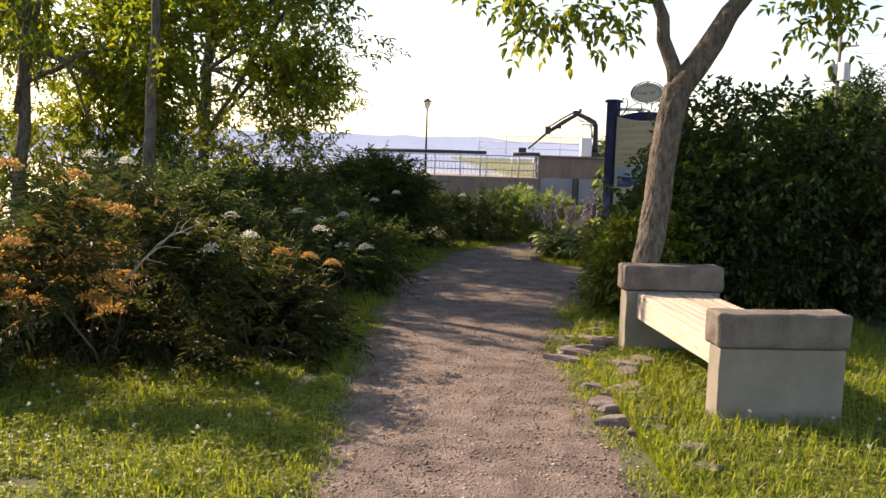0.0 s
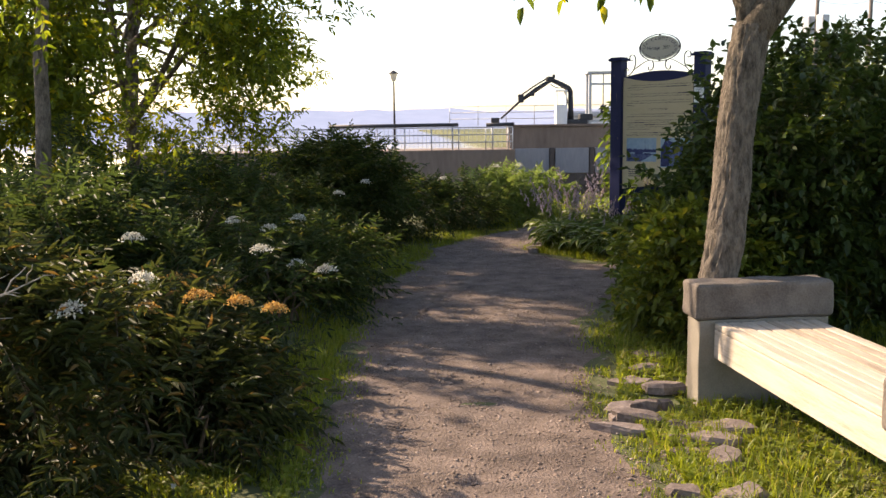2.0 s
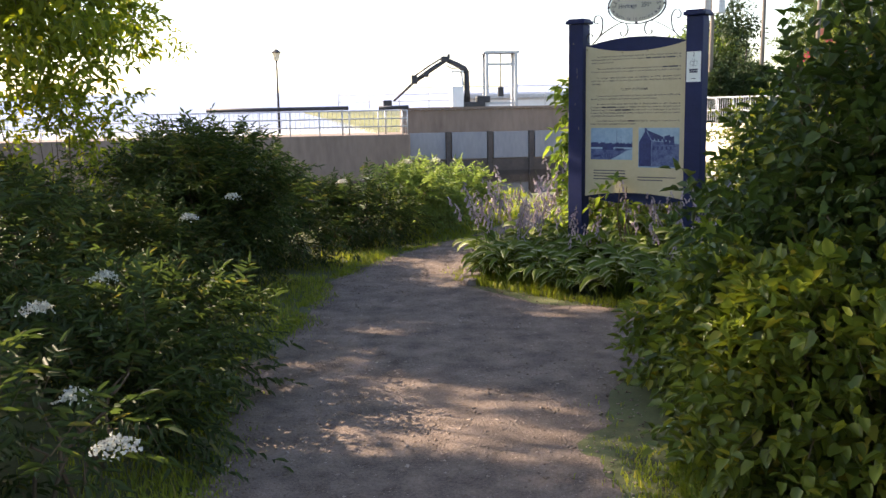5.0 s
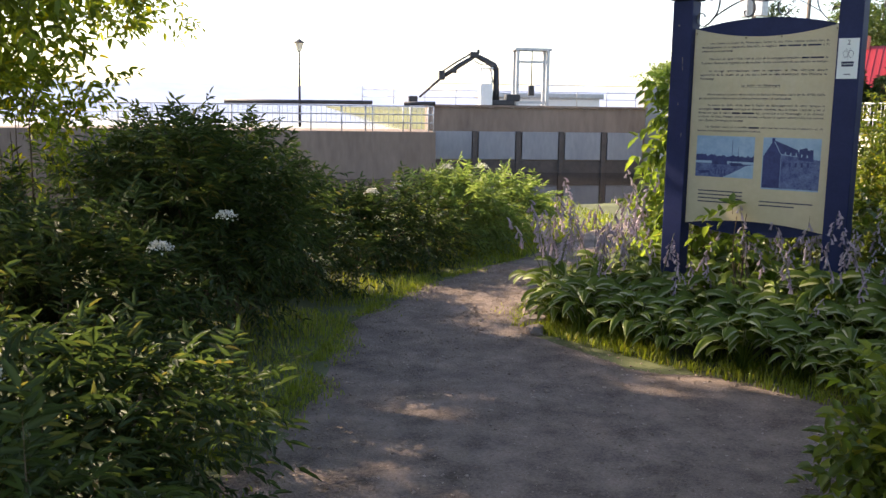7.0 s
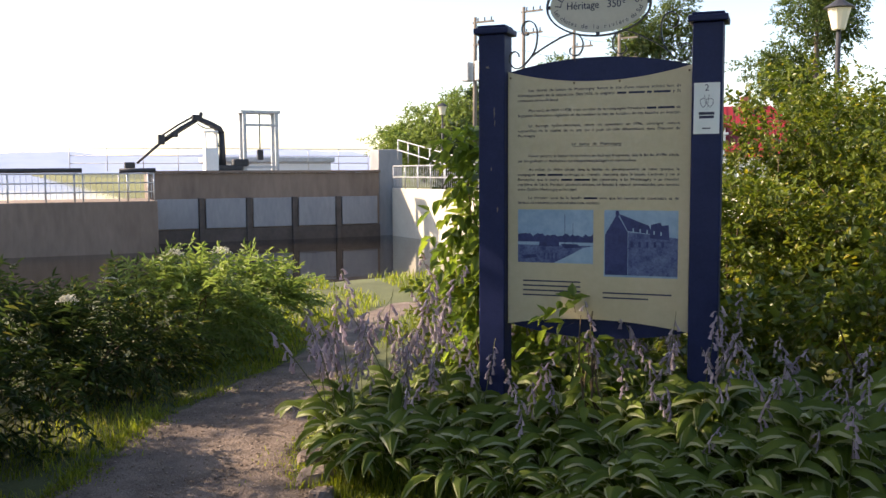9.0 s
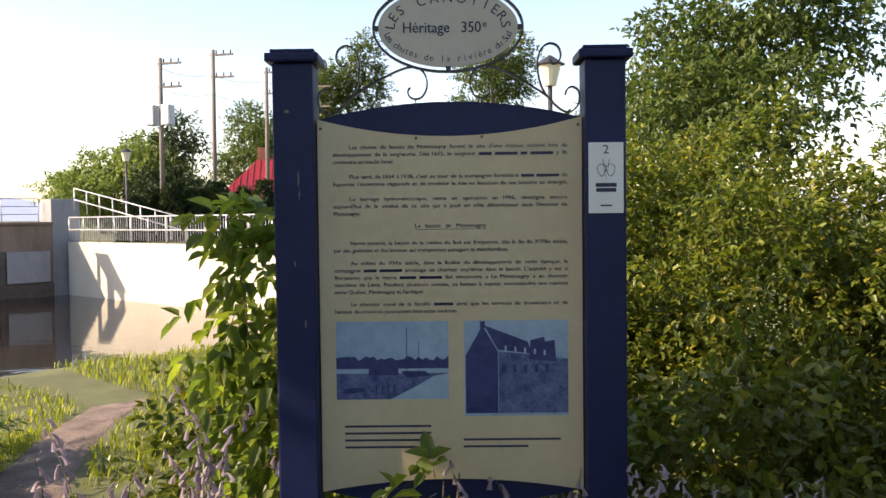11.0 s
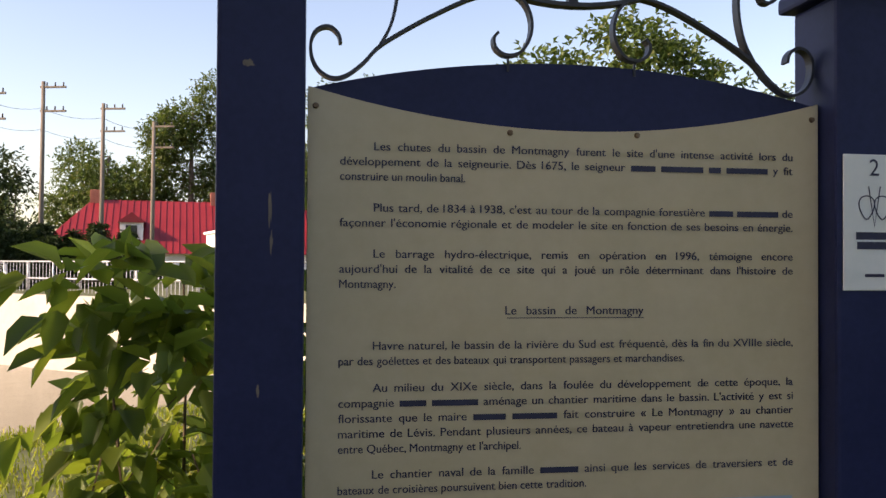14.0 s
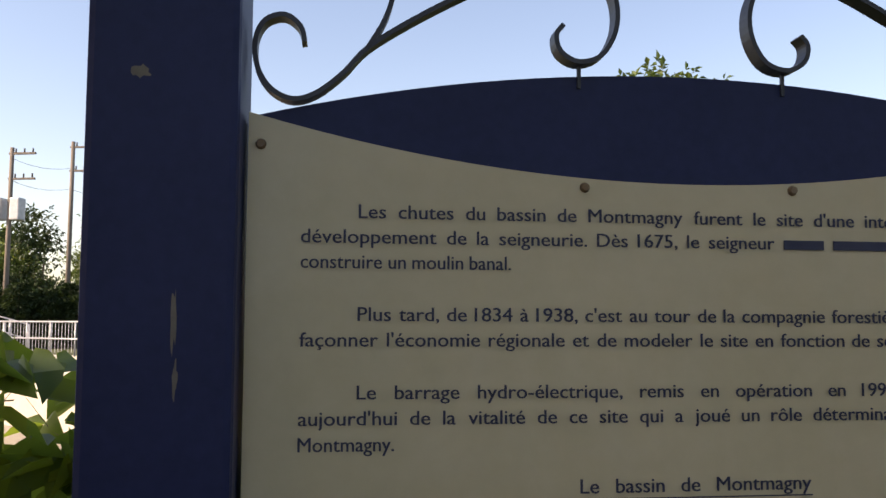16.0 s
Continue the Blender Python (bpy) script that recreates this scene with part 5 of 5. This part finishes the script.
for x, y, s in ((1.42, 13.62, 0.12), (1.5, 13.95, 0.1), (1.36, 13.3, 0.08)):
    o = part("edging_stone", stone_mesh(x * 9, s, s * 0.7, 0.07), M["stone"], None)
    o.matrix_world = pose(x, y, swell(x, y) + 0.02, 0, 0, 30)
    tagged(o, "pale flat stone at the planting bed corner", "stone", "edging stones")


# ---- gravel ----
rng = np.random.default_rng(90)
n = 34000
y = 3.0 + 13.0 * rng.uniform(0, 1, n) ** 1.8
u = rng.uniform(0.01, 0.99, n)
x = np.array([path_left(b) + (path_right(b) - path_left(b)) * a for a, b in zip(u, y)])
z = np.array([swell(a, b) for a, b in zip(x, y)]) + 0.012 + 0.012 * np.array([noise.noise(Vector((a * 1.3, b * 1.3, 3))) for a, b in zip(x, y)])
s = 0.003 + 0.013 * rng.uniform(0, 1, n) ** 5
P = np.stack([x, y, z], 1)
base = np.array([[1, 0, 0], [-0.5, 0.8, 0], [-0.5, -0.8, 0], [0.1, 0.1, 0.35], [0, 0, -0.6]])
ang = rng.uniform(0, 6.28, n)
rot = np.stack([np.cos(ang), -np.sin(ang), np.sin(ang), np.cos(ang)], 1).reshape(n, 2, 2)
V = np.repeat(base[None], n, 0) * (1 + rng.uniform(-0.3, 0.3, (n, 5, 1)))
V[:, :, :2] = np.einsum("nij,nkj->nki", rot, V[:, :, :2])
V = P[:, None] + V * s[:, None, None]
F = np.array([[0, 1, 3], [1, 2, 3], [2, 0, 3], [1, 0, 4], [2, 1, 4], [0, 2, 4]])
F = (F[None] + (np.arange(n) * 5)[:, None, None]).reshape(-1, 3)
tagged(np_mesh("gravel", V.reshape(-1, 3), F, M["pebble"]), "loose brown and grey gravel on the path", "gravel", kind="stuff")


# ---- grass ----
def grass(name, label, place, n, seed, h=(0.05, 0.14), m="grass", width=0.006, lean=0.5):
    """Blades where place(rng, n) puts them."""
    rng = np.random.default_rng(seed)
    x, y, k = place(rng, n)
    z = np.array([swell(a, b) for a, b in zip(x, y)]) - 0.005
    hh = rng.uniform(h[0], h[1], len(x)) * k
    a = rng.uniform(0, 6.28, len(x))
    d = np.stack([np.cos(a), np.sin(a), np.zeros(len(x))], 1)
    sd = np.stack([-np.sin(a), np.cos(a), np.zeros(len(x))], 1)
    ln = rng.uniform(0.1, lean * 1.6, len(x))[:, None]
    P = np.stack([x, y, z], 1)
    up = np.array([0, 0, 1.0])
    mid = P + d * (hh[:, None] * ln * 0.35) + up * (hh * 0.6)[:, None]
    tip = P + d * (hh[:, None] * ln) + up * (hh * rng.uniform(0.75, 1.0, len(x)))[:, None]
    w = width * rng.uniform(0.7, 1.4, len(x))[:, None]
    V = np.stack([P - sd * w / 2, P + sd * w / 2, mid + sd * w * 0.45, mid - sd * w * 0.45, tip], 1)
    F = np.array([[0, 1, 2], [0, 2, 3], [3, 2, 4]])
    F = (F[None] + (np.arange(len(x)) * 5)[:, None, None]).reshape(-1, 3)
    return tagged(np_mesh(name, V.reshape(-1, 3), F, M[m]), label, "grass", kind="stuff")


def patchy(x, y, s=1.3, cut=-0.25):
    v = np.array([noise.noise(Vector((a * s, b * s, 7))) + 0.5 * noise.noise(Vector((a * s * 4, b * s * 4, 2))) for a, b in zip(x, y)])
    return v > cut, np.clip(0.85 + 0.6 * v, 0.5, 1.4)


def lawn_left(rng, n):
    y = rng.uniform(2.4, 6.2, n)
    e = np.array([path_left(b) for b in y])
    x = e + 0.05 + 0.1 * rng.normal(0, 1, n) * 0.6 - rng.uniform(0, 1, n) ** 1.1 * 3.6
    ok, k = patchy(x, y, cut=-0.6)
    ok &= (y > 2.9 + 0.7 * rng.normal(0, 1, n)) & (x > -3.6 + 0.5 * rng.normal(0, 1, n))
    return x[ok], y[ok], k[ok]


def verge_left(rng, n):
    y = rng.uniform(5.6, 18.5, n)
    e = np.array([path_left(b) for b in y])
    x = e + 0.06 - np.abs(rng.normal(0, 1, n)) * np.where(y > 11, 0.55, 0.3)
    ok, k = patchy(x, y, cut=-0.5)
    return x[ok], y[ok], k[ok] * 1.1


def verge_right(rng, n):
    y = 2.6 + 6.4 * rng.uniform(0, 1, n)
    e = np.array([path_right(b) for b in y])
    x = e + 0.02 + rng.uniform(0, 1, n) ** 1.5 * 2.6
    ok, k = patchy(x, y, cut=-0.62)
    r = np.radians(4.4)
    bx = (x - 1.58) * np.cos(r) + (y - 5.05) * np.sin(r)
    by = -(x - 1.58) * np.sin(r) + (y - 5.05) * np.cos(r)
    block = (bx > -0.02) & (bx < 0.78) & (((by > -0.03) & (by < 0.2)) | ((by > 1.9) & (by < 2.13)))
    ok &= ~block
    under = (bx > 0.1) & (bx < 0.75) & (by > 0) & (by < 2)
    k = np.where(under, k * 0.7, k)
    return x[ok], y[ok], k[ok]


def lawn_shore(rng, n):
    y = rng.uniform(16.5, 21.6, n)
    x = rng.uniform(1.0, 9.5, n)
    ok, k = patchy(x, y, cut=-0.6)
    pl = np.array([path_left(b) for b in y])
    pr = np.array([path_right(b) for b in y])
    ok &= (x < pl) | (x > pr)
    return x[ok], y[ok], k[ok]


def lawn_right(rng, n):
    y = rng.uniform(2.6, 8.2, n)
    x = rng.uniform(2.5, 6.5, n)
    ok, k = patchy(x, y, cut=-0.6)
    ok &= (x < 5.3 + 0.7 * rng.normal(0, 1, n)) & (y > 3.2 + 0.5 * rng.normal(0, 1, n))
    return x[ok], y[ok], k[ok]


def bed_fringe(rng, n):
    """Rank grass in front of the bed round the sign."""
    t, o = rng.uniform(-0.1, 1.15, n), rng.uniform(-0.18, 0.3, n)
    x, y = 1.5 + 1.25 * t + 0.84 * o, 13.45 - 1.9 * t + 0.55 * o
    ok, k = patchy(x, y, 2.0, -0.4)
    return x[ok], y[ok], k[ok]


def path_fringe(rng, n):
    """Thin grass and weeds that creep over both edges of the path."""
    y = rng.uniform(3.0, 16.5, n)
    left = rng.uniform(0, 1, n) < 0.6
    e = np.where(left, [path_left(b) for b in y], [path_right(b) for b in y])
    x = e + np.where(left, 1, -1) * np.abs(rng.normal(0, 0.12, n))
    ok, k = patchy(x, y, 2.2, -0.15)
    ok &= left | (y < 10.2) | (y > 13.6)
    return x[ok], y[ok], k[ok] * 0.8


grass("grass", "sunlit short turf with clover beside the path", lawn_left, 42000, 101, (0.04, 0.11))
grass("grass", "shaded grass verge along the shrubs", verge_left, 15000, 102, (0.03, 0.1))
grass("grass", "tufts of grass round the bench", verge_right, 27000, 103, (0.05, 0.17))
grass("grass", "sunlit lawn at the water's edge", lawn_shore, 14000, 104, (0.06, 0.16), width=0.012)
grass("grass", "mown grass behind the bench", lawn_right, 14000, 105, (0.04, 0.1))
grass("grass", "rank shaded grass along the hosta bed", bed_fringe, 5000, 107, (0.04, 0.12))
grass("grass", "thin weeds creeping over the gravel edge", path_fringe, 26000, 106, (0.02, 0.07))


def clover(name, label, place, n, seed, r=0.012):
    rng = np.random.default_rng(seed)
    x, y, k = place(rng, n)
    z = np.array([swell(a, b) for a, b in zip(x, y)]) + rng.uniform(0.02, 0.07, len(x)) * k
    P = np.repeat(np.stack([x, y, z], 1), 3, 0)
    a = np.tile(np.array([0, 2.09, 4.19]), len(x)) + np.repeat(rng.uniform(0, 6.28, len(x)), 3)
    D = np.stack([np.cos(a), np.sin(a), np.full(len(a), 0.25)], 1)
    N = np.tile(np.array([0, 0, 1.0]), (len(a), 1)) + rng.normal(0, 0.25, (len(a), 3))
    V, F = leaves_geo(P, D, N, r * 1.7 * np.ones(len(a)), r * 1.6, rng, fold=0.1, droop=0.1, simple=True)
    return tagged(np_mesh(name, V, F, M["grass"]), label, "clover", kind="stuff")


clover("clover", "low clover leaves in the turf", lawn_left, 12000, 111)
clover("clover", "low weeds among the stones and grass", verge_right, 9000, 112, 0.016)
rng = np.random.default_rng(113)
for i in range(46):
    yy = rng.uniform(3.6, 5.9)
    xx = path_left(yy) - 0.1 - rng.uniform(0, 2.8)
    if i > 38:
        yy, xx = rng.uniform(4.2, 5.0), rng.uniform(1.3, 2.6)
    V, F = leaves_geo(np.tile([xx, yy, swell(xx, yy) + rng.uniform(0.06, 0.13)], (14, 1)), rng.normal(0, 1, (14, 3)), rng.normal(0, 1, (14, 3)), np.full(14, 0.014), np.full(14, 0.009), rng, simple=True)
    fl = thing("clover_flower", "small white clover flower head in the grass", "flower", None, "clover flowers")
    np_mesh("flower_head", V, F, M["bloom"], fl)
    tube("flower_stem", [(xx, yy, swell(xx, yy) - 0.01), (xx, yy, swell(xx, yy) + 0.1)], 0.0012, M["stem"], fl, 3)


# ---- hosta bed round the sign ----
def hosta_leaf(seed, L, W):
    """An arching ribbed leaf on its stalk along +x, with a pale margin."""
    r = random.Random(seed)
    vs, fs, ms = [], [], []
    rows, cols = 7, 8
    curl = r.uniform(0.25, 0.6)
    for i in range(rows + 1):
        t = i / rows
        w = W * math.sin(math.pi * min(1, t * 0.93 + 0.06)) ** 0.8 * (1 - 0.25 * t)
        if i == rows:
            w = 0.003
        px_ = 0.1 + L * (t - 0.18 * curl * t * t)
        pz = 0.17 + 0.09 * math.sin(t * 2.2) - curl * 0.6 * L * t * t
        for j in range(cols + 1):
            s_ = 2 * j / cols - 1 if 0 < j < cols else (2 * j / cols - 1) * 0.87
            vs.append((px_ - 0.02 * abs(s_) * (1 - t), s_ * w, pz + 0.22 * w * abs(s_) ** 1.3 + 0.006 * math.sin(j * 2.1 + i) - (0.03 * abs(s_) if t > 0.3 else 0)))
    for i in range(rows):
        for j in range(cols):
            a = i * (cols + 1) + j
            fs.append((a, a + 1, a + cols + 2, a + cols + 1))
            ms.append(1 if j in (0, cols - 1) else 0)
    o = len(vs)
    v, f = tube_geo([(0, 0, 0), (0.05, 0, 0.1), (0.1, 0, 0.17)], [0.004, 0.0035, 0.003], 4)
    vs += v
    fs += [tuple(k + o for k in q) for q in f]
    ms += [0] * len(f)
    me = bpy.data.meshes.new("leaf")
    me.from_pydata([tuple(q) for q in vs], [], fs)
    me.materials.append(M["hosta"])
    me.materials.append(M["margin"])
    me.polygons.foreach_set("material_index", ms)
    me.polygons.foreach_set("use_smooth", [True] * len(fs))
    return me


def bell_stalk(seed, H):
    """A flower stalk with drooping lilac bells: two meshes."""
    r = random.Random(seed)
    lean = (r.uniform(-0.3, 0.3), r.uniform(-0.3, 0.3))
    pts = [(lean[0] * t * t, lean[1] * t * t, H * t) for t in [i / 6 for i in range(7)]]
    sv, sf = tube_geo(pts, [0.004 - 0.0004 * i for i in range(7)], 4)
    geos = []
    for i in range(r.randint(9, 13)):
        t = 0.66 + 0.34 * i / 12
        c = Vector((lean[0] * t * t, lean[1] * t * t, H * t))
        a = r.uniform(0, 6.28)
        out = Vector((math.cos(a), math.sin(a), 0))
        L = r.uniform(0.038, 0.054) * (1.25 - 0.5 * (t - 0.66) / 0.34)
        p0, p1, p2, p3 = c, c + out * 0.016, c + out * 0.03 + Vector((0, 0, -L * 0.5)), c + out * 0.036 + Vector((0, 0, -L))
        geos.append(tube_geo([p0, p1, p2, p3], [0.0015, 0.004, 0.0085, 0.014], 5, close=False))
    bv, bf = join(*geos)
    return (sv, sf), (bv, bf)


leaf_meshes = [hosta_leaf(i, 0.19 + 0.025 * (i % 3), 0.041 + 0.006 * (i % 4)) for i in range(6)]
stalks = [bell_stalk(i, 0.8 + 0.07 * i) for i in range(6)]
stalk_meshes = []
for (sv, sf), (bv, bf) in stalks:
    a = bpy.data.meshes.new("flower_stalk")
    a.from_pydata([tuple(q) for q in sv], [], sf)
    a.materials.append(M["stem"])
    b = bpy.data.meshes.new("flower_spike")
    b.from_pydata([tuple(q) for q in bv], [], bf)
    b.materials.append(M["lilac"])
    stalk_meshes.append((a, b))
BED_A, BED_B = Vector((1.5, 13.45)), Vector((2.75, 11.55))
rh = random.Random(300)
spots = []
for k in range(6):
    for j in range(8):
        p = BED_A.lerp(BED_B, (j + 0.3 * (k % 2) + rh.uniform(-0.2, 0.2)) / 7.3) + Vector((0.84, 0.55)).normalized() * (0.1 + 0.29 * k + rh.uniform(-0.07, 0.07))
        rel = SIGN.inverted() @ Vector((p.x, p.y, 0))
        if abs(rel.y) < 0.13 and abs(rel.x) < 0.72:
            continue
        spots.append((p.x, p.y, k))
for j in range(7):
    spots.append((1.62 + 0.1 * j + rh.uniform(-0.08, 0.08), 13.65 + 0.26 * (j % 3), 6))
for x, y, k in spots:
    t = thing("hosta", "hosta with white-edged green leaves and lilac flower stalks" if k >= 2 else "hosta with white-edged green leaves in the bed", "hosta", pose(x, y, swell(x, y), 0, 0, rh.uniform(0, 360)), "hostas round the sign")
    size = rh.uniform(0.85, 1.2) * (1.0 if k < 2 else 1.2)
    for i in range(42 if k < 4 else 20):
        lf = new("leaf", leaf_meshes[rh.randrange(6)])
        lf.parent = t
        ring = i % 3
        lf.matrix_basis = pose(0, 0, 0.0, 0, -18 * ring + rh.uniform(-8, 12), i * 137.5 + rh.uniform(-20, 20)) @ Matrix.Scale(size * rh.uniform(0.68, 1.12), 4)
    beyond = (SIGN.inverted() @ Vector((x, y, 0))).x > 0.55
    for i in range(1 if k < 2 else 3 if k < 3 else 4 if k < 6 else 7):
        if rh.random() < (0.6 if beyond else 0.7):
            a, b = stalk_meshes[rh.randrange(6)]
            st = new("flower_stalk", a)
            st.parent = t
            st.matrix_basis = pose(rh.uniform(-0.12, 0.12), rh.uniform(-0.12, 0.12), 0.05, rh.uniform(-16, 16), rh.uniform(-16, 16), rh.uniform(0, 360)) @ Matrix.Scale(rh.uniform(0.68, 1.0) if k > 2 and not beyond else rh.uniform(0.5, 0.78), 4)
            bl = new("flower_spike", b)
            bl.parent = st
            tagged(bl, "drooping lilac bell flowers")


def sapling(label, x, y, r, z0, z1, n, seed, leaf=0.1):
    t = thing("sapling", label, "sapling", pose(0, 0, 0))
    rr_ = random.Random(seed)
    tips = []
    for i in range(7):
        a = rr_.uniform(0, 6.28)
        tip = (x + r * 0.8 * math.cos(a), y + r * 0.8 * math.sin(a), z0 + (z1 - z0) * rr_.uniform(0.55, 1.0))
        tube("branch", bend((x + 0.1 * math.cos(a), y + 0.1 * math.sin(a), -0.02), tip, 6, (0, 0, 0.05), 0.03, rr_), [0.009 - 0.001 * q for q in range(7)], M["twig"], t, 5)
    foliage(t, [(x, y, z0 + (z1 - z0) * 0.3, r, r, (z1 - z0) * 0.3), (x - 0.05, y, z0 + (z1 - z0) * 0.7, r * 0.85, r * 0.85, (z1 - z0) * 0.32)], n, M["sapleaf"], seed, length=0.26, pairs=3, leaf=leaf, wide=0.55, up=0.1, flat=0.5, droop=0.6, shell=0.2)


sapling("broad-leaved sapling growing beside the sign post", 2.83, 14.2, 0.28, 0.3, 1.96, 200, 401, 0.115)
sapling("young leafy shoot in front of the sign panel", 2.72, 13.06, 0.06, 0.3, 0.95, 12, 402, 0.1)
for q, (x, y, h) in enumerate([(3.3, 15.3, 0.9), (4.2, 15.9, 1.0), (3.9, 13.6, 0.9), (4.6, 12.9, 1.0)]):
    shrub("leafy_shrub", "low weedy green plants beyond the sign", [(x, y, h * 0.45, 0.55, 0.5, h * 0.5)], 260, M["yel"], 410 + q, 4, **OVATE)


def dead_branch(a, b, seed):
    t = thing("dead_branch", "bare grey dead branch caught in the shrub", "branch", pose(0, 0, 0))
    r = random.Random(seed)
    pts = bend(a, b, 6, (0, 0, 0.06), 0.015, r)
    tube("bough", pts, [0.009 - 0.001 * i for i in range(7)], M["deadwood"], t, 5)
    for i in range(1, 7):
        p = Vector(pts[i])
        for s_ in (-1, 1):
            q = p + Vector((r.uniform(0.05, 0.16), r.uniform(-0.08, 0.08), s_ * r.uniform(0.02, 0.1) + 0.05))
            tube("twig", bend(p, q, 3, (0, 0, 0.01), 0.008, r), [0.004, 0.003, 0.002, 0.0012], M["deadwood"], t, 4)


dead_branch((-2.0, 5.5, 0.62), (-1.5, 5.35, 1.02), 77)
